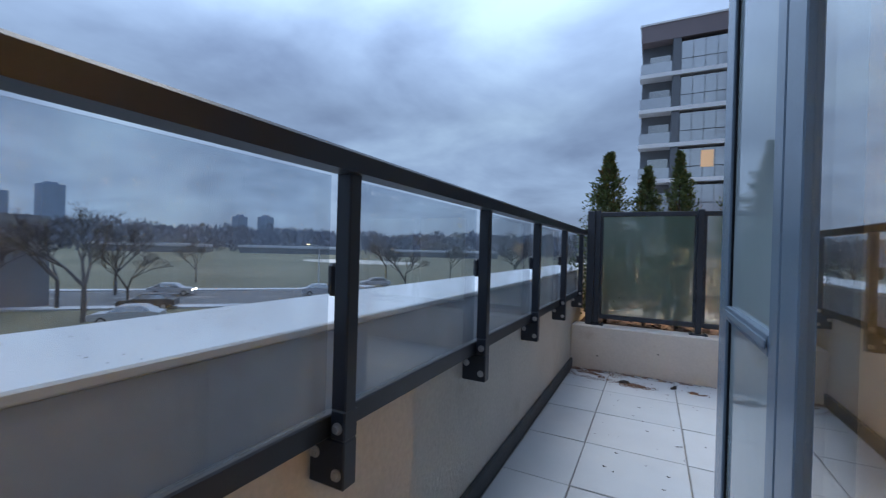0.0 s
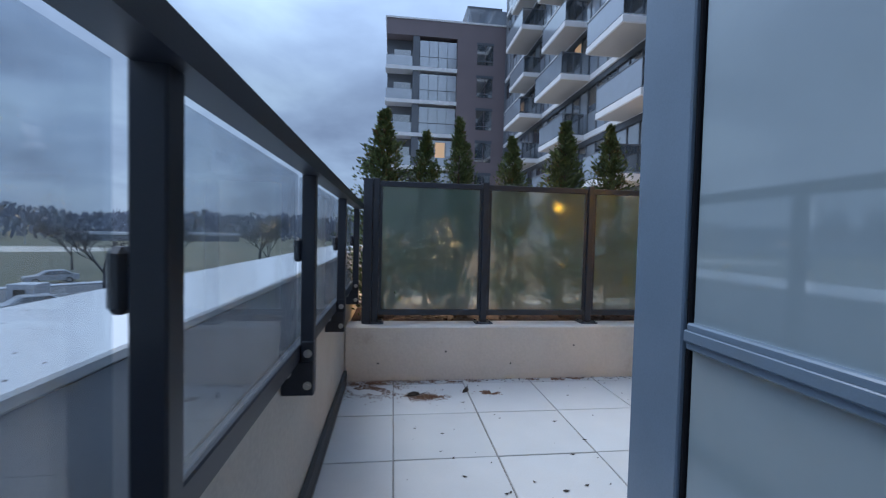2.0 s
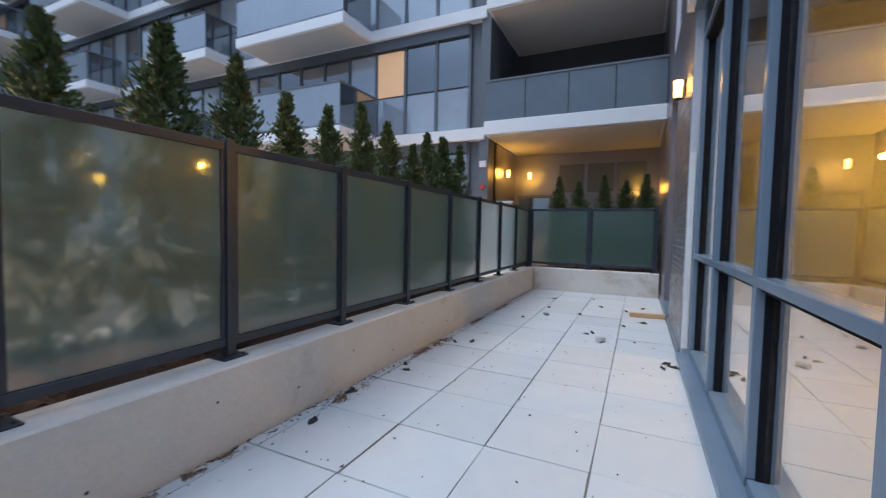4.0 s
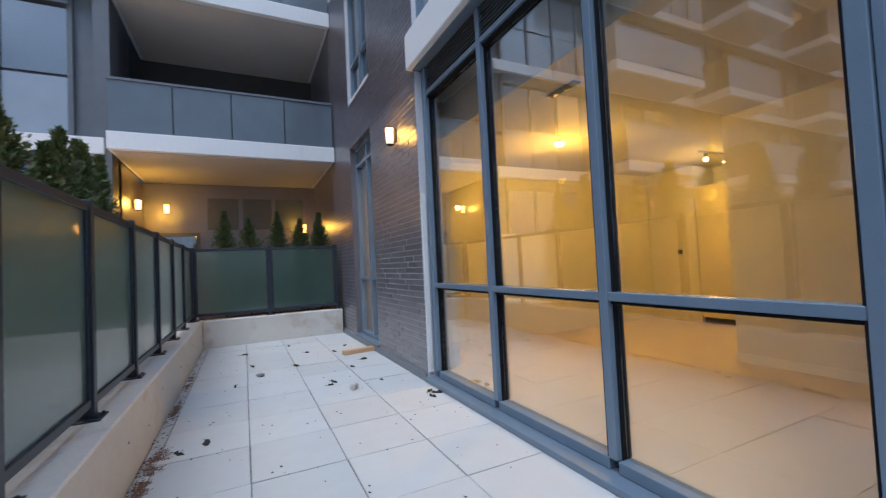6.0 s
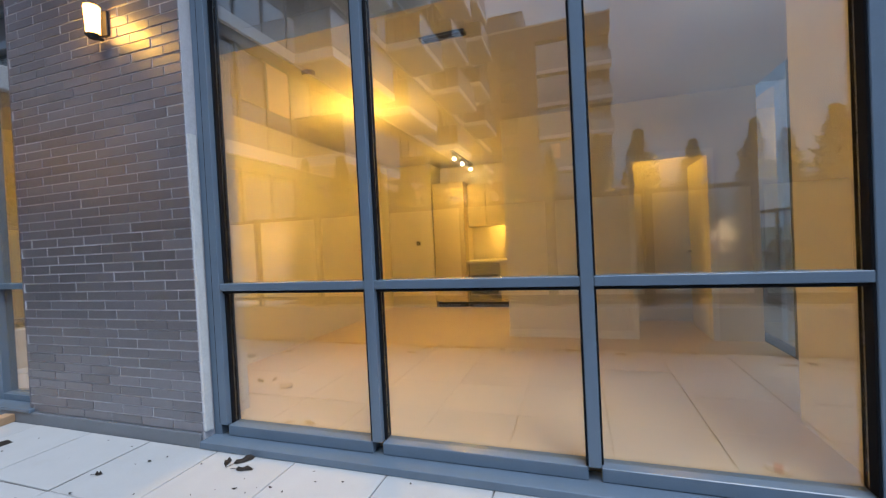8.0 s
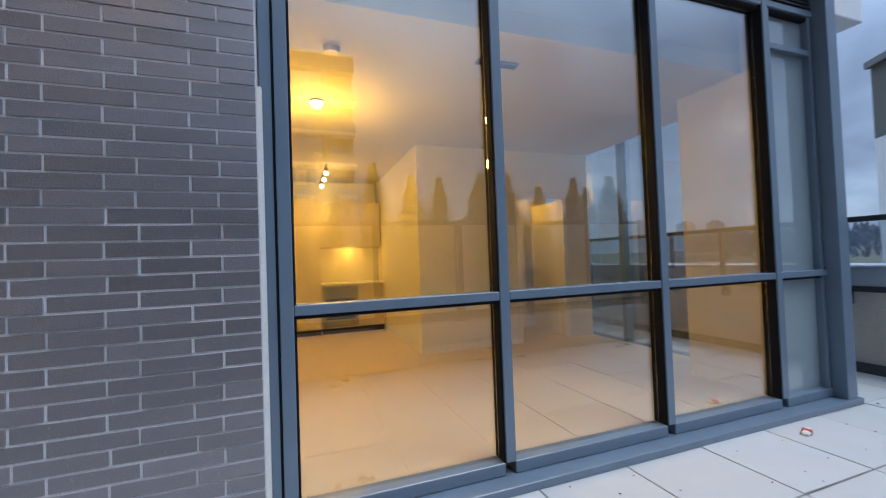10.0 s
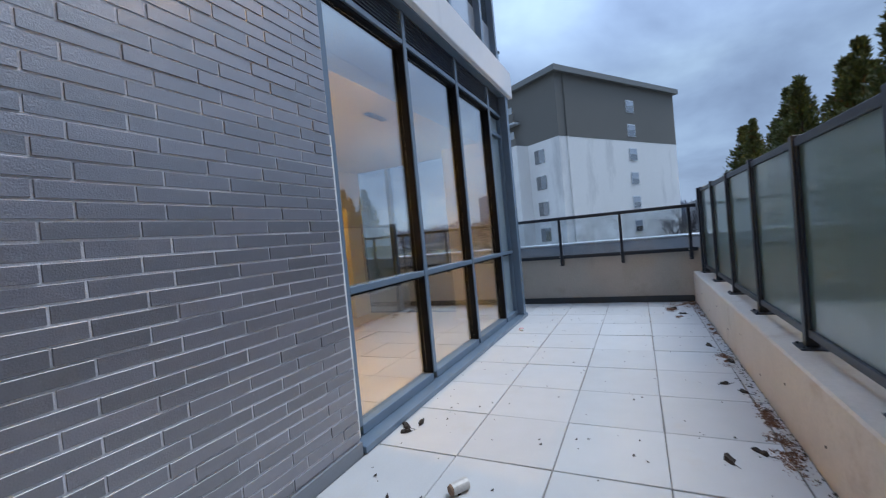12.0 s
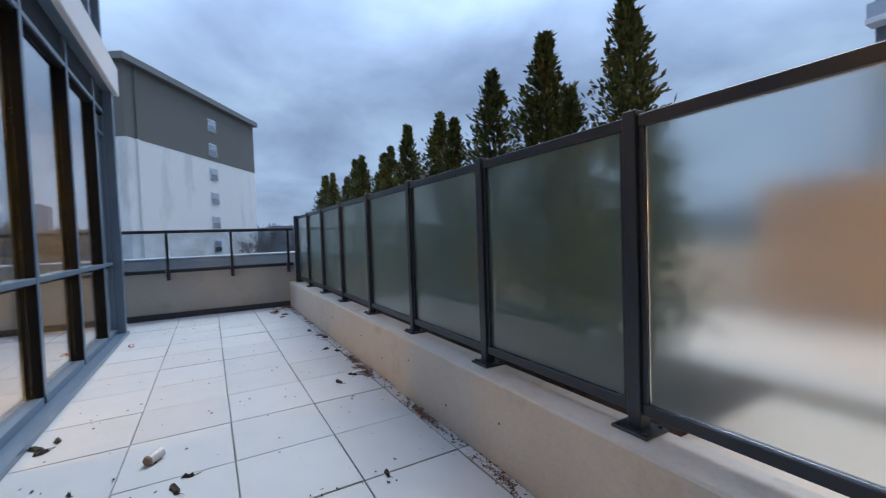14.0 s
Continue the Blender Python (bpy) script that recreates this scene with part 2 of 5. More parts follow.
M = {
    "rail": mat("dark_rail_paint", (0.013, 0.017, 0.027), 0.42, 0.0, 0.2, 12, 0.05, 300),
    "frame": mat("slate_window_paint", (0.145, 0.198, 0.262), 0.26, 0.0, 0.12, 5, 0.03, 250, stain=(0.15, 0.19, 0.23), stain_scale=5, stain_lo=0.62, stain_hi=0.85),
    "gasket": mat("black_gasket", (0.010, 0.011, 0.014), 0.85, spec=0.1),
    "fence": mat("charcoal_fence_paint", (0.023, 0.030, 0.043), 0.4, 0.0, 0.15, 9, 0.04, 250),
    "bolt": mat("zinc_bolt", (0.5, 0.5, 0.5), 0.35, 0.9),
    "concrete": mat("cast_concrete", (0.46, 0.43, 0.39), 0.85, 0, 0.2, 2.2, 0.25, 45, stain=(0.33, 0.28, 0.23), stain_scale=1.4, stain_lo=0.55, stain_hi=0.8),
    "planter": mat("planter_concrete", (0.60, 0.56, 0.51), 0.85, 0, 0.12, 3, 0.2, 50, stain=(0.36, 0.27, 0.20), stain_scale=1.8, stain_lo=0.55, stain_hi=0.80),
    "cap": mat("white_metal_coping", (0.62, 0.64, 0.66), 0.5, 0, 0.06, 2, 0.05, 80, stain=(0.4, 0.41, 0.42), stain_scale=22, stain_lo=0.66, stain_hi=0.74),
    "flash": mat("grey_metal_flashing", (0.19, 0.205, 0.23), 0.5, 0, 0.1, 2, 0.05, 80),
    # real membrane at the parapet foot; also painted shade in the upper loggia
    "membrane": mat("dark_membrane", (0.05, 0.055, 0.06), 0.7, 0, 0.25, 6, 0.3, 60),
    "paver": mat("pale_paver", (0.50, 0.505, 0.505), 0.8, 0, 0.07, 5, 0.12, 140, per_object=0.06, stain=(0.50, 0.47, 0.43), stain_scale=2.2, stain_lo=0.60, stain_hi=0.85),
    "bed": mat("paver_joint_grit", (0.24, 0.225, 0.21), 0.95, 0, 0.3, 20, 0.3, 90),
    "brick": mat("purple_brown_brick", (0.120, 0.110, 0.132), 0.36, 0, 0.28, 14, 0.3, 160, per_object=0.32, spec=0.7, stain=(0.22, 0.22, 0.24), stain_scale=30, stain_lo=0.62, stain_hi=0.75),
    "brick_far": mat("purple_brown_brick_joined", (0.106, 0.092, 0.110), 0.32, 0, 0.28, 14, 0.3, 160, per_island=0.3),
    "mortar": mat("grey_mortar", (0.62, 0.61, 0.64), 0.9, 0, 0.15, 30, 0.3, 120),
    "fascia": mat("white_slab_edge", (0.74, 0.75, 0.77), 0.6, 0, 0.06, 1.5, 0.05, 40, stain=(0.55, 0.55, 0.55), stain_scale=1.2, stain_lo=0.6, stain_hi=0.9, stretch=(1, 1, 0.2)),
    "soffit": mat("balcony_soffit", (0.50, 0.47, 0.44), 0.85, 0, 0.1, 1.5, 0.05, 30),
    "louvre": mat("grey_louvre", (0.10, 0.115, 0.135), 0.45, 0.2),
    "wall_in": mat("interior_white_paint", (0.72, 0.69, 0.63), 0.75, 0, 0.03, 2, 0.03, 120),
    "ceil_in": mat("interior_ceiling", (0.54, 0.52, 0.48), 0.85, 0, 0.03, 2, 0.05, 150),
    "floor_in": mat("pale_plank_floor", (0.60, 0.49, 0.34), 0.5, 0, 0.08, 3, 0.03, 60, per_island=0.08, stretch=(1, 6, 1)),
    "door_in": mat("white_door_paint", (0.80, 0.78, 0.73), 0.45, 0, 0.02, 3),
    "cabinet": mat("taupe_laminate", (0.64, 0.58, 0.48), 0.45, 0, 0.08, 3, 0.02, 60, stretch=(1, 1, 8)),
    "steel": mat("brushed_steel", (0.35, 0.35, 0.35), 0.35, 0.9),
    "black": mat("black_plastic", (0.015, 0.015, 0.016), 0.4),
    "soil": mat("bark_mulch", (0.060, 0.030, 0.020), 0.95, 0, 0.5, 30, 0.6, 90),
    "leaf": mat("cedar_foliage", (0.085, 0.116, 0.038), 0.7, 0, 0.35, 3, 0, 40, per_island=0.5),
    "leaf_dry": mat("cedar_foliage_dry", (0.12, 0.085, 0.03), 0.8, 0, 0.35, 3, 0, 40, per_island=0.4),
    "bark": mat("tree_bark", (0.075, 0.055, 0.042), 0.9, 0, 0.3, 20, 0.4, 80),
    "litter": mat("dead_leaf", (0.035, 0.026, 0.02), 0.85, 0, 0.4, 30, 0.2, 100),
    "dirt": mat("brown_soil_smear", (0.19, 0.105, 0.068), 0.95, 0, 0.4, 14, 0.3, 70),
    "wood": mat("raw_lumber", (0.52, 0.33, 0.19), 0.7, 0, 0.18, 6, 0.1, 60, stretch=(8, 1, 8)),
    "can": mat("crumpled_can", (0.55, 0.53, 0.50), 0.55, 0.3, 0.2, 30),
    "can_end": mat("brown_can_end", (0.25, 0.15, 0.09), 0.6),
    "red": mat("red_wrapper", (0.5, 0.05, 0.05), 0.6),
    "paper": mat("white_paper", (0.75, 0.74, 0.72), 0.8),
    "lamp_metal": mat("black_lantern", (0.03, 0.03, 0.03), 0.5, 0.3),
    "lamp": glow("warm_lantern_glass", (1.0, 0.48, 0.12), 8),
    "bulb": glow("warm_ceiling_bulb", (1.0, 0.72, 0.32), 40),
    "lit": glow("lit_room", (0.9, 0.55, 0.30), 0.2),
    "head": glow("headlamp", (1.0, 0.95, 0.85), 25),
    "street": glow("street_light", (1.0, 0.75, 0.45), 2.5),
    "glass": clear_glass("window_glass", (0.88, 0.90, 0.90), 0.115, edge=0.92),
    # railing dirt set heavier so it also paints haze over the far view
    "glass_rail": clear_glass("railing_glass", (0.86, 0.90, 0.93), 0.022, dirt=0.20, edge=0.30),
    "frost": frosted_glass("frosted_screen_glass", (0.97, 0.985, 0.96), 0.30, 0.085),
    "pane_far": mat("dark_apartment_glass", (0.035, 0.048, 0.062), 0.06, 0, 0.3, 0.5, 0, 3, spec=1.0, per_object=0.3),
    "pane_blind": mat("glass_with_white_blind", (0.30, 0.34, 0.39), 0.1, 0, 0.1, 0.4, 0, 3, spec=0.8, per_object=0.2),
    "metal_far": mat("grey_facade_metal", (0.13, 0.145, 0.165), 0.5, 0.1),
    "bal_glass": mat("grey_balcony_glass", (0.23, 0.27, 0.32), 0.12, 0, 0.1, 0.5, 0, 3, spec=0.9),
    "loggia_glass": mat("dark_loggia_glass", (0.12, 0.15, 0.18), 0.10, 0, 0.12, 0.5, 0, 3, spec=0.8),
    "wall_a": mat("mauve_precast", (0.20, 0.165, 0.175), 0.8, 0, 0.1, 0.5, 0.05, 12),
    "wall_b": mat("cream_stucco", (0.84, 0.81, 0.76), 0.9, 0, 0.05, 0.3, 0.05, 10, stain=(0.48, 0.46, 0.43), stain_scale=0.3, stain_lo=0.55, stain_hi=0.8, stretch=(1, 1, 0.3)),
    "wall_bt": mat("taupe_stucco", (0.165, 0.155, 0.135), 0.9, 0, 0.06, 0.3, 0.05, 10),
    "roof_b": mat("roof_trim", (0.20, 0.20, 0.19), 0.7),
    "asphalt": mat("asphalt_road", (0.085, 0.09, 0.10), 0.8, 0, 0.2, 0.4, 0.1, 10),
    "grass": mat("winter_grass", (0.105, 0.102, 0.066), 0.95, 0, 0.3, 0.08, 0.2, 3, stain=(0.17, 0.15, 0.10), stain_scale=0.03, stain_lo=0.45, stain_hi=0.7),
    "snow": mat("salted_pavement", (0.42, 0.43, 0.45), 0.85, 0, 0.15, 0.6, 0.05, 6),
    "sand": mat("infield_sand", (0.46, 0.42, 0.36), 0.95, 0, 0.1, 0.2),
    # pale bluish tone paints distance haze onto the woods
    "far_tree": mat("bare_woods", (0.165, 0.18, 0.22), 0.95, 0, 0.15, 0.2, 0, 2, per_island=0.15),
    "twig": mat("bare_branches", (0.085, 0.08, 0.085), 0.9),
    "tan_paver": mat("tan_concrete_paver", (0.68, 0.58, 0.48), 0.85, 0, 0.1, 1.5, 0.1, 40, stain=(0.42, 0.33, 0.25), stain_scale=0.8, stain_lo=0.5, stain_hi=0.8),
    # orange base tone replaces warm lamp light on the neighbouring wall
    "tan_stucco": mat("tan_stucco", (0.56, 0.36, 0.23), 0.9, 0, 0.12, 1.0, 0.1, 40, stain=(0.40, 0.24, 0.15), stain_scale=0.9, stain_lo=0.5, stain_hi=0.8),
    "shed": mat("pale_metal_shed", (0.45, 0.47, 0.50), 0.7, 0, 0.1, 0.1),
    # haze is in the tower colour itself, lightened and blued
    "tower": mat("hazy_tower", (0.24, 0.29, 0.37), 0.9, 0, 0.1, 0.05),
    "car_w": mat("silver_car_paint", (0.45, 0.47, 0.5), 0.3, 0.3),
    "car_d": mat("dark_car_paint", (0.05, 0.055, 0.065), 0.3, 0.3),
}


for k in ("brick", "brick_far"):
    M[k].node_tree.nodes["Principled BSDF"].inputs["Coat Weight"].default_value = 0.55
    M[k].node_tree.nodes["Principled BSDF"].inputs["Coat Roughness"].default_value = 0.30
    M[k].node_tree.nodes["Principled BSDF"].inputs["Coat IOR"].default_value = 1.95
    M[k].node_tree.nodes["Principled BSDF"].inputs["IOR"].default_value = 2.0
for k in ("pane_far", "pane_blind", "bal_glass"):
    M[k].node_tree.nodes["Principled BSDF"].inputs["IOR"].default_value = 2.3
M["spandrel"] = mat("pale_spandrel_glass", (0.27, 0.335, 0.37), 0.04, 0, 0.05, 1, 0, 10)
M["spandrel"].node_tree.nodes["Principled BSDF"].inputs["IOR"].default_value = 2.3


# ---- building helpers ----
def box(bm, x0, x1, y0, y1, z0, z1, bevel=0.0):
    vs = [bm.verts.new((x, y, z)) for x in (x0, x1) for y in (y0, y1) for z in (z0, z1)]
    fs = [bm.faces.new([vs[i] for i in q]) for q in ((0, 1, 3, 2), (4, 6, 7, 5), (0, 4, 5, 1), (2, 3, 7, 6), (0, 2, 6, 4), (1, 5, 7, 3))]
    if bevel:
        es = {e for f in fs for e in f.edges}
        bmesh.ops.bevel(bm, geom=list(es), offset=bevel, segments=1, affect="EDGES")
    return vs


def tube(bm, a, b, r0, r1=None, seg=8, caps=True):
    """A round bar from a to b."""
    a, b = Vector(a), Vector(b)
    r1 = r0 if r1 is None else r1
    q = (b - a).to_track_quat("Z", "Y")
    rings = []
    for p, r in ((a, r0), (b, r1)):
        rings.append([bm.verts.new(p + q @ Vector((r * math.cos(6.28319 * i / seg), r * math.sin(6.28319 * i / seg), 0))) for i in range(seg)])
    for i in range(seg):
        bm.faces.new((rings[0][i], rings[0][(i + 1) % seg], rings[1][(i + 1) % seg], rings[1][i]))
    if caps:
        bm.faces.new(rings[0][::-1])
        bm.faces.new(rings[1])


def part(name, bm, material, parent=None, label="", smooth=False):
    me = bpy.data.meshes.new(name)
    bmesh.ops.recalc_face_normals(bm, faces=bm.faces[:])
    bm.to_mesh(me)
    bm.free()
    me.materials.append(material)
    if smooth:
        me.shade_smooth()
    ob = new(name, me)
    ob.parent = parent
    if label:
        tagged(ob, label)
    return ob


def block(name, material, parent, x0, x1, y0, y1, z0, z1, bevel=0.0, label=""):
    bm = bmesh.new()
    box(bm, x0, x1, y0, y1, z0, z1, bevel)
    return part(name, bm, material, parent, label)


def empty(name, label, category, group="", kind="", at=(0, 0, 0)):
    ob = new(name)
    ob.location = at
    return tagged(ob, label, category, group, kind)


def linked(name, mesh, parent, at=(0, 0, 0)):
    ob = new(name, mesh)
    ob.parent = parent
    ob.location = at
    return ob


# ---- terrace: plan numbers ----
WIN_Y = 2.35          # outer face of the window frames
MULL = (3.69, 2.50, 1.256, 0.07)
CORNER_X, WEST_X = -0.55, -0.67
RAIL_X = -1.69
PAR_X = -1.80
FENCE_Y, FENCE_X = 5.14, 8.17
PLANT_Y, PLANT_X, PLANT_Z = 4.97, 8.02, 0.49

floor = tagged(block("floor", M["bed"], None, -2.4, 8.3, -4.0, 5.3, -0.30, -0.012), "pale concrete paver terrace floor with dirty joints", "floor", kind="structure")

# parapet with coping
parapet = empty("wall_west", "cast concrete parapet with white metal coping", "wall", kind="structure")
block("parapet_body", M["concrete"], parapet, -2.38, PAR_X, -4.0, 9.0, -6.0, 0.86)
bm = bmesh.new()
prof = ((PAR_X + 0.004, 0.862), (-1.908, 1.061), (-2.40, 1.061), (-2.40, 0.862))
ends = [[bm.verts.new((x, y, z)) for x, z in prof] for y in (-4.0, 9.0)]
for i in range(4):
    bm.faces.new((ends[0][i], ends[0][(i + 1) % 4], ends[1][(i + 1) % 4], ends[1][i]))
bm.faces.new(ends[0]), bm.faces.new(ends[1][::-1])
part("flashing", bm, M["flash"], parapet)
block("coping", M["cap"], parapet, -2.46, -1.905, -4.0, 9.0, 1.062, 1.09, 0.006)
block("base_membrane", M["membrane"], parapet, PAR_X + 0.002, PAR_X + 0.03, -4.0, PLANT_Y, -0.01, 0.10, 0.004)

# railing on the parapet's inner face
railing = empty("railing", "dark painted metal guard railing with clear glass panels", "railing")
bm = bmesh.new()
prof = [(-0.034, -0.028), (0.034, -0.028), (0.037, 0.020), (0.030, 0.028), (-0.030, 0.028), (-0.037, 0.020)]
ends = [[bm.verts.new((RAIL_X + a, y, 1.56 + b)) for a, b in prof] for y in (-4.0, 5.06)]
for i in range(6):
    bm.faces.new((ends[0][i], ends[0][(i + 1) % 6], ends[1][(i + 1) % 6], ends[1][i]))
bm.faces.new(ends[0]), bm.faces.new(ends[1][::-1])
part("top_rail", bm, M["rail"], railing)
POST_X, GLASS_X = -1.706, -1.748
block("bottom_rail", M["rail"], railing, GLASS_X - 0.020, GLASS_X + 0.016, -4.0, 5.06, 0.825, 0.888, 0.004)
post_ys = [2.92 + 1.02 * k for k in range(-6, 3)]
bm = bmesh.new()
box(bm, -0.025, 0.025, -0.023, 0.023, 0.70, 1.545, 0.004)
post = part("post", bm, M["rail"], railing)
bm = bmesh.new()
box(bm, -0.0935, 0.027, -0.027, 0.027, 0.695, 0.824, 0.004)
box(bm, -0.022, 0.027, -0.027, 0.027, 0.8245, 0.905, 0.004)
bracket = part("bracket", bm, M["rail"], railing)
bm = bmesh.new()
tube(bm, (0, -0.027, 0), (0, -0.031, 0), 0.016, seg=12)
tube(bm, (0, -0.031, 0), (0, -0.039, 0), 0.010, seg=6)
bolt = part("bolt", bm, M["bolt"], railing, "zinc bolt head")
bm = bmesh.new()
box(bm, -0.054, -0.026, -0.024, 0.024, 1.205, 1.295, 0.009)
clamp = part("glass_clamp", bm, M["rail"], railing)
for i, y in enumerate(post_ys):
    for o in (post, bracket, clamp):
        c = o if i == 0 else linked(o.name.split(".")[0], o.data, railing)
        c.location = (POST_X, y, 0)
    for k, (dx, dz) in enumerate(((-0.072, 0.78), (0.004, 0.735), (0.004, 0.858))):
        c = bolt if i + k == 0 else linked("bolt", bolt.data, railing)
        c.location = (POST_X + dx, y, dz)
bm = bmesh.new()
box(bm, -0.005, 0.005, 0.030, 0.990, 0.89, 1.530)
glass = part("glass_panel", bm, M["glass_rail"], railing)
glass.visible_shadow = False
for i, y in enumerate(post_ys[:-1]):
    c = glass if i == 0 else linked("glass_panel", glass.data, railing)
    c.location = (GLASS_X, y, 0)
    c.visible_shadow = False

# planters
planter = empty("planter", "low cast concrete planter wall with mulch bed", "planter")
block("front_wall", M["planter"], planter, PAR_X + 0.004, PLANT_X + 0.3, PLANT_Y, PLANT_Y + 0.255, -0.1, PLANT_Z, 0.012)
block("mulch", M["soil"], planter, PAR_X + 0.004, 6.0, PLANT_Y + 0.258, 6.25, -0.1, 0.43)
block("back_wall", M["planter"], planter, PAR_X + 0.004, 8.3, 6.255, 6.5, -0.1, PLANT_Z, 0.012)
side_planter = empty("planter", "low white concrete planter at the end of the terrace", "planter")
block("front_wall", M["planter"], side_planter, PLANT_X, PLANT_X + 0.28, 2.46, PLANT_Y - 0.004, -0.1, PLANT_Z, 0.012)
block("mulch", M["soil"], side_planter, PLANT_X + 0.285, 9.3, 2.46, PLANT_Y - 0.004, -0.1, 0.43)
bm = bmesh.new()
for i in range(700):
    x, y = random.uniform(-1.7, 5.9), random.uniform(5.26, 6.2)
    s = random.uniform(0.015, 0.05)
    vs = [bm.verts.new((x + s * math.cos(a) * random.uniform(0.5, 1.3), y + s * math.sin(a), 0.435 + random.uniform(0, 0.03))) for a in (0, 1.6, 3.1, 4.7)]
    bm.faces.new(vs)
tagged(part("mulch_chips", bm, M["soil"]), "reddish brown bark chips on the planter bed", "mulch", kind="stuff")


def fence(xs_posts, label):
    """Frosted glass screen along +X with posts at the given stations."""
    f = empty("screen_fence", label, "fence")
    bm = bmesh.new()
    box(bm, -0.03, 0.03, -0.035, 0.035, 0.012, 1.335, 0.003)
    p0 = part("post", bm, M["fence"], f)
    bm = bmesh.new()
    box(bm, -0.085, 0.085, -0.075, 0.075, 0, 0.012, 0.003)
    for dx in (-0.06, 0.06):
        for dy in (-0.055, 0.055):
            tube(bm, (dx, dy, 0.012), (dx, dy, 0.024), 0.009, seg=6)
    b0 = part("base_plate", bm, M["fence"], f)
    for i, x in enumerate(xs_posts):
        for o in (p0, b0):
            c = o if i == 0 else linked(o.name.split(".")[0], o.data, f)
            c.location = (x, 0, 0)
    for a, b in zip(xs_posts, xs_posts[1:]):
        block("top_rail", M["fence"], f, a + 0.032, b - 0.032, -0.022, 0.022, 1.265, 1.315, 0.003)
        block("bottom_rail", M["fence"], f, a + 0.032, b - 0.032, -0.022, 0.022, 0.075, 0.125, 0.003)
        block("side_stop", M["fence"], f, a + 0.032, a + 0.056, -0.018, 0.018, 0.127, 1.263)
        block("side_stop", M["fence"], f, b - 0.056, b - 0.032, -0.018, 0.018, 0.127, 1.263)
        block("glass_panel", M["frost"], f, a + 0.057, b - 0.057, -0.004, 0.004, 0.127, 1.263)
    return f


fence_a = fence((-1.545, -0.52, 0.53, 1.59, 2.68, 3.78, 4.88, 5.97, 7.02, 8.10), "charcoal metal privacy screen with frosted glass panels on the planter")
fence_a.matrix_world = pose(0, FENCE_Y, PLANT_Z)
fence_b = fence((0, 1.28, 2.56), "charcoal metal privacy screen with frosted glass across the terrace end")
fence_b.matrix_world = pose(FENCE_X, 2.54, PLANT_Z, 0, 0, 90)
corner_post = tagged(block("fence_end_post", M["fence"], None, -1.66, -1.577, FENCE_Y - 0.06, FENCE_Y + 0.06, PLANT_Z, PLANT_Z + 1.33, 0.004), "thick charcoal end post of the privacy screen", "post")

# ---- our building: window wall ----
windows = empty("window_1", "slate-blue metal framed window wall with tall clear panes", "window", kind="structure")
JZ, HZ, BZ = 1.085, 3.25, 0.085


def bar(x0, x1, y0, y1, z0, z1, name="window_frame", b=0.004):
    return block(name, M["frame"], windows, x0, x1, y0, y1, z0, z1, b)


ys0, ys1 = WIN_Y - 0.11, WIN_Y
xs = [MULL[0] + 0.03, *MULL[1:], CORNER_X]
for x in MULL:
    w = 0.032
    bar(x - w, x + w, ys0, ys1 + 0.004, BZ + 0.04, 3.58, "mullion")
    bar(x - w - 0.012, x - w, ys0, ys1 - 0.035, BZ + 0.04, HZ, "gasket").data.materials[0] = M["gasket"]
    # east strip runs almost flush, its black painting the mullion's shaded side
    bar(x + w, x + w + 0.012, ys0, ys1 - 0.003, BZ + 0.04, HZ, "gasket").data.materials[0] = M["gasket"]
bar(WEST_X, CORNER_X + 0.01, 2.24, 2.445, 0.0, 3.58, "corner_post")
bar(3.722, 3.79, ys0, ys1 - 0.01, 0.0, 3.6, "jamb")
bar(CORNER_X - 0.16, 3.79, ys0, ys1 + 0.115, 0.0, 0.05, "sill")
for a, b in zip((MULL[1], MULL[2], MULL[3], CORNER_X - 0.03), MULL):
    bar(a + 0.033, b - 0.033, ys0, ys1 - 0.004, BZ - 0.033, BZ + 0.04, "bottom_rail")
    bar(a + 0.033, b - 0.033, ys0 + 0.02, ys1, JZ - 0.026, JZ + 0.026, "mid_rail")
    bar(a + 0.033, b - 0.033, ys0 + 0.02, ys1 - 0.02, JZ - 0.045, JZ - 0.027, "gasket").data.materials[0] = M["gasket"]
    bar(a + 0.033, b - 0.033, ys0, ys1, HZ, HZ + 0.05, "head_rail")
    bar(a + 0.033, b - 0.033, ys0, ys1 - 0.02, HZ - 0.03, HZ - 0.001, "gasket").data.materials[0] = M["gasket"]
    for z0, z1 in ((BZ + 0.04, JZ - 0.045), (JZ + 0.027, HZ - 0.031)):
        g = block("pane", M["glass"] if b > 0.1 else M["spandrel"], windows, a + 0.045, b - 0.045, WIN_Y - 0.075, WIN_Y - 0.065, z0, z1)
        g.visible_shadow = False
    lv = block("louvre_back", M["louvre"], windows, a + 0.033, b - 0.033, ys0, ys1 - 0.05, HZ + 0.052, 3.578)
    for k in range(9):
        bm = bmesh.new()
        z = HZ + 0.065 + k * 0.034
        vs = box(bm, a + 0.034, b - 0.034, ys1 - 0.045, ys1 - 0.008, z, z + 0.006)
        for v in vs:
            if v.co.y > ys1 - 0.02:
                v.co.z -= 0.018
        part("slat", bm, M["louvre"], windows)
# second frame of the narrow corner light
bar(CORNER_X + 0.02, CORNER_X + 0.06, ys0 + 0.01, ys1 - 0.012, BZ + 0.04, HZ, "stile")
bar(0.0, 0.035, ys0 + 0.01, ys1 - 0.012, BZ + 0.04, HZ, "stile")
bar(CORNER_X + 0.06, 0.0, ys0 + 0.02, ys1 - 0.015, 2.92, 2.97, "transom")

# west face of the glazing
west = empty("window_2", "slate-blue metal framed glazing on the short terrace side", "window", kind="structure")


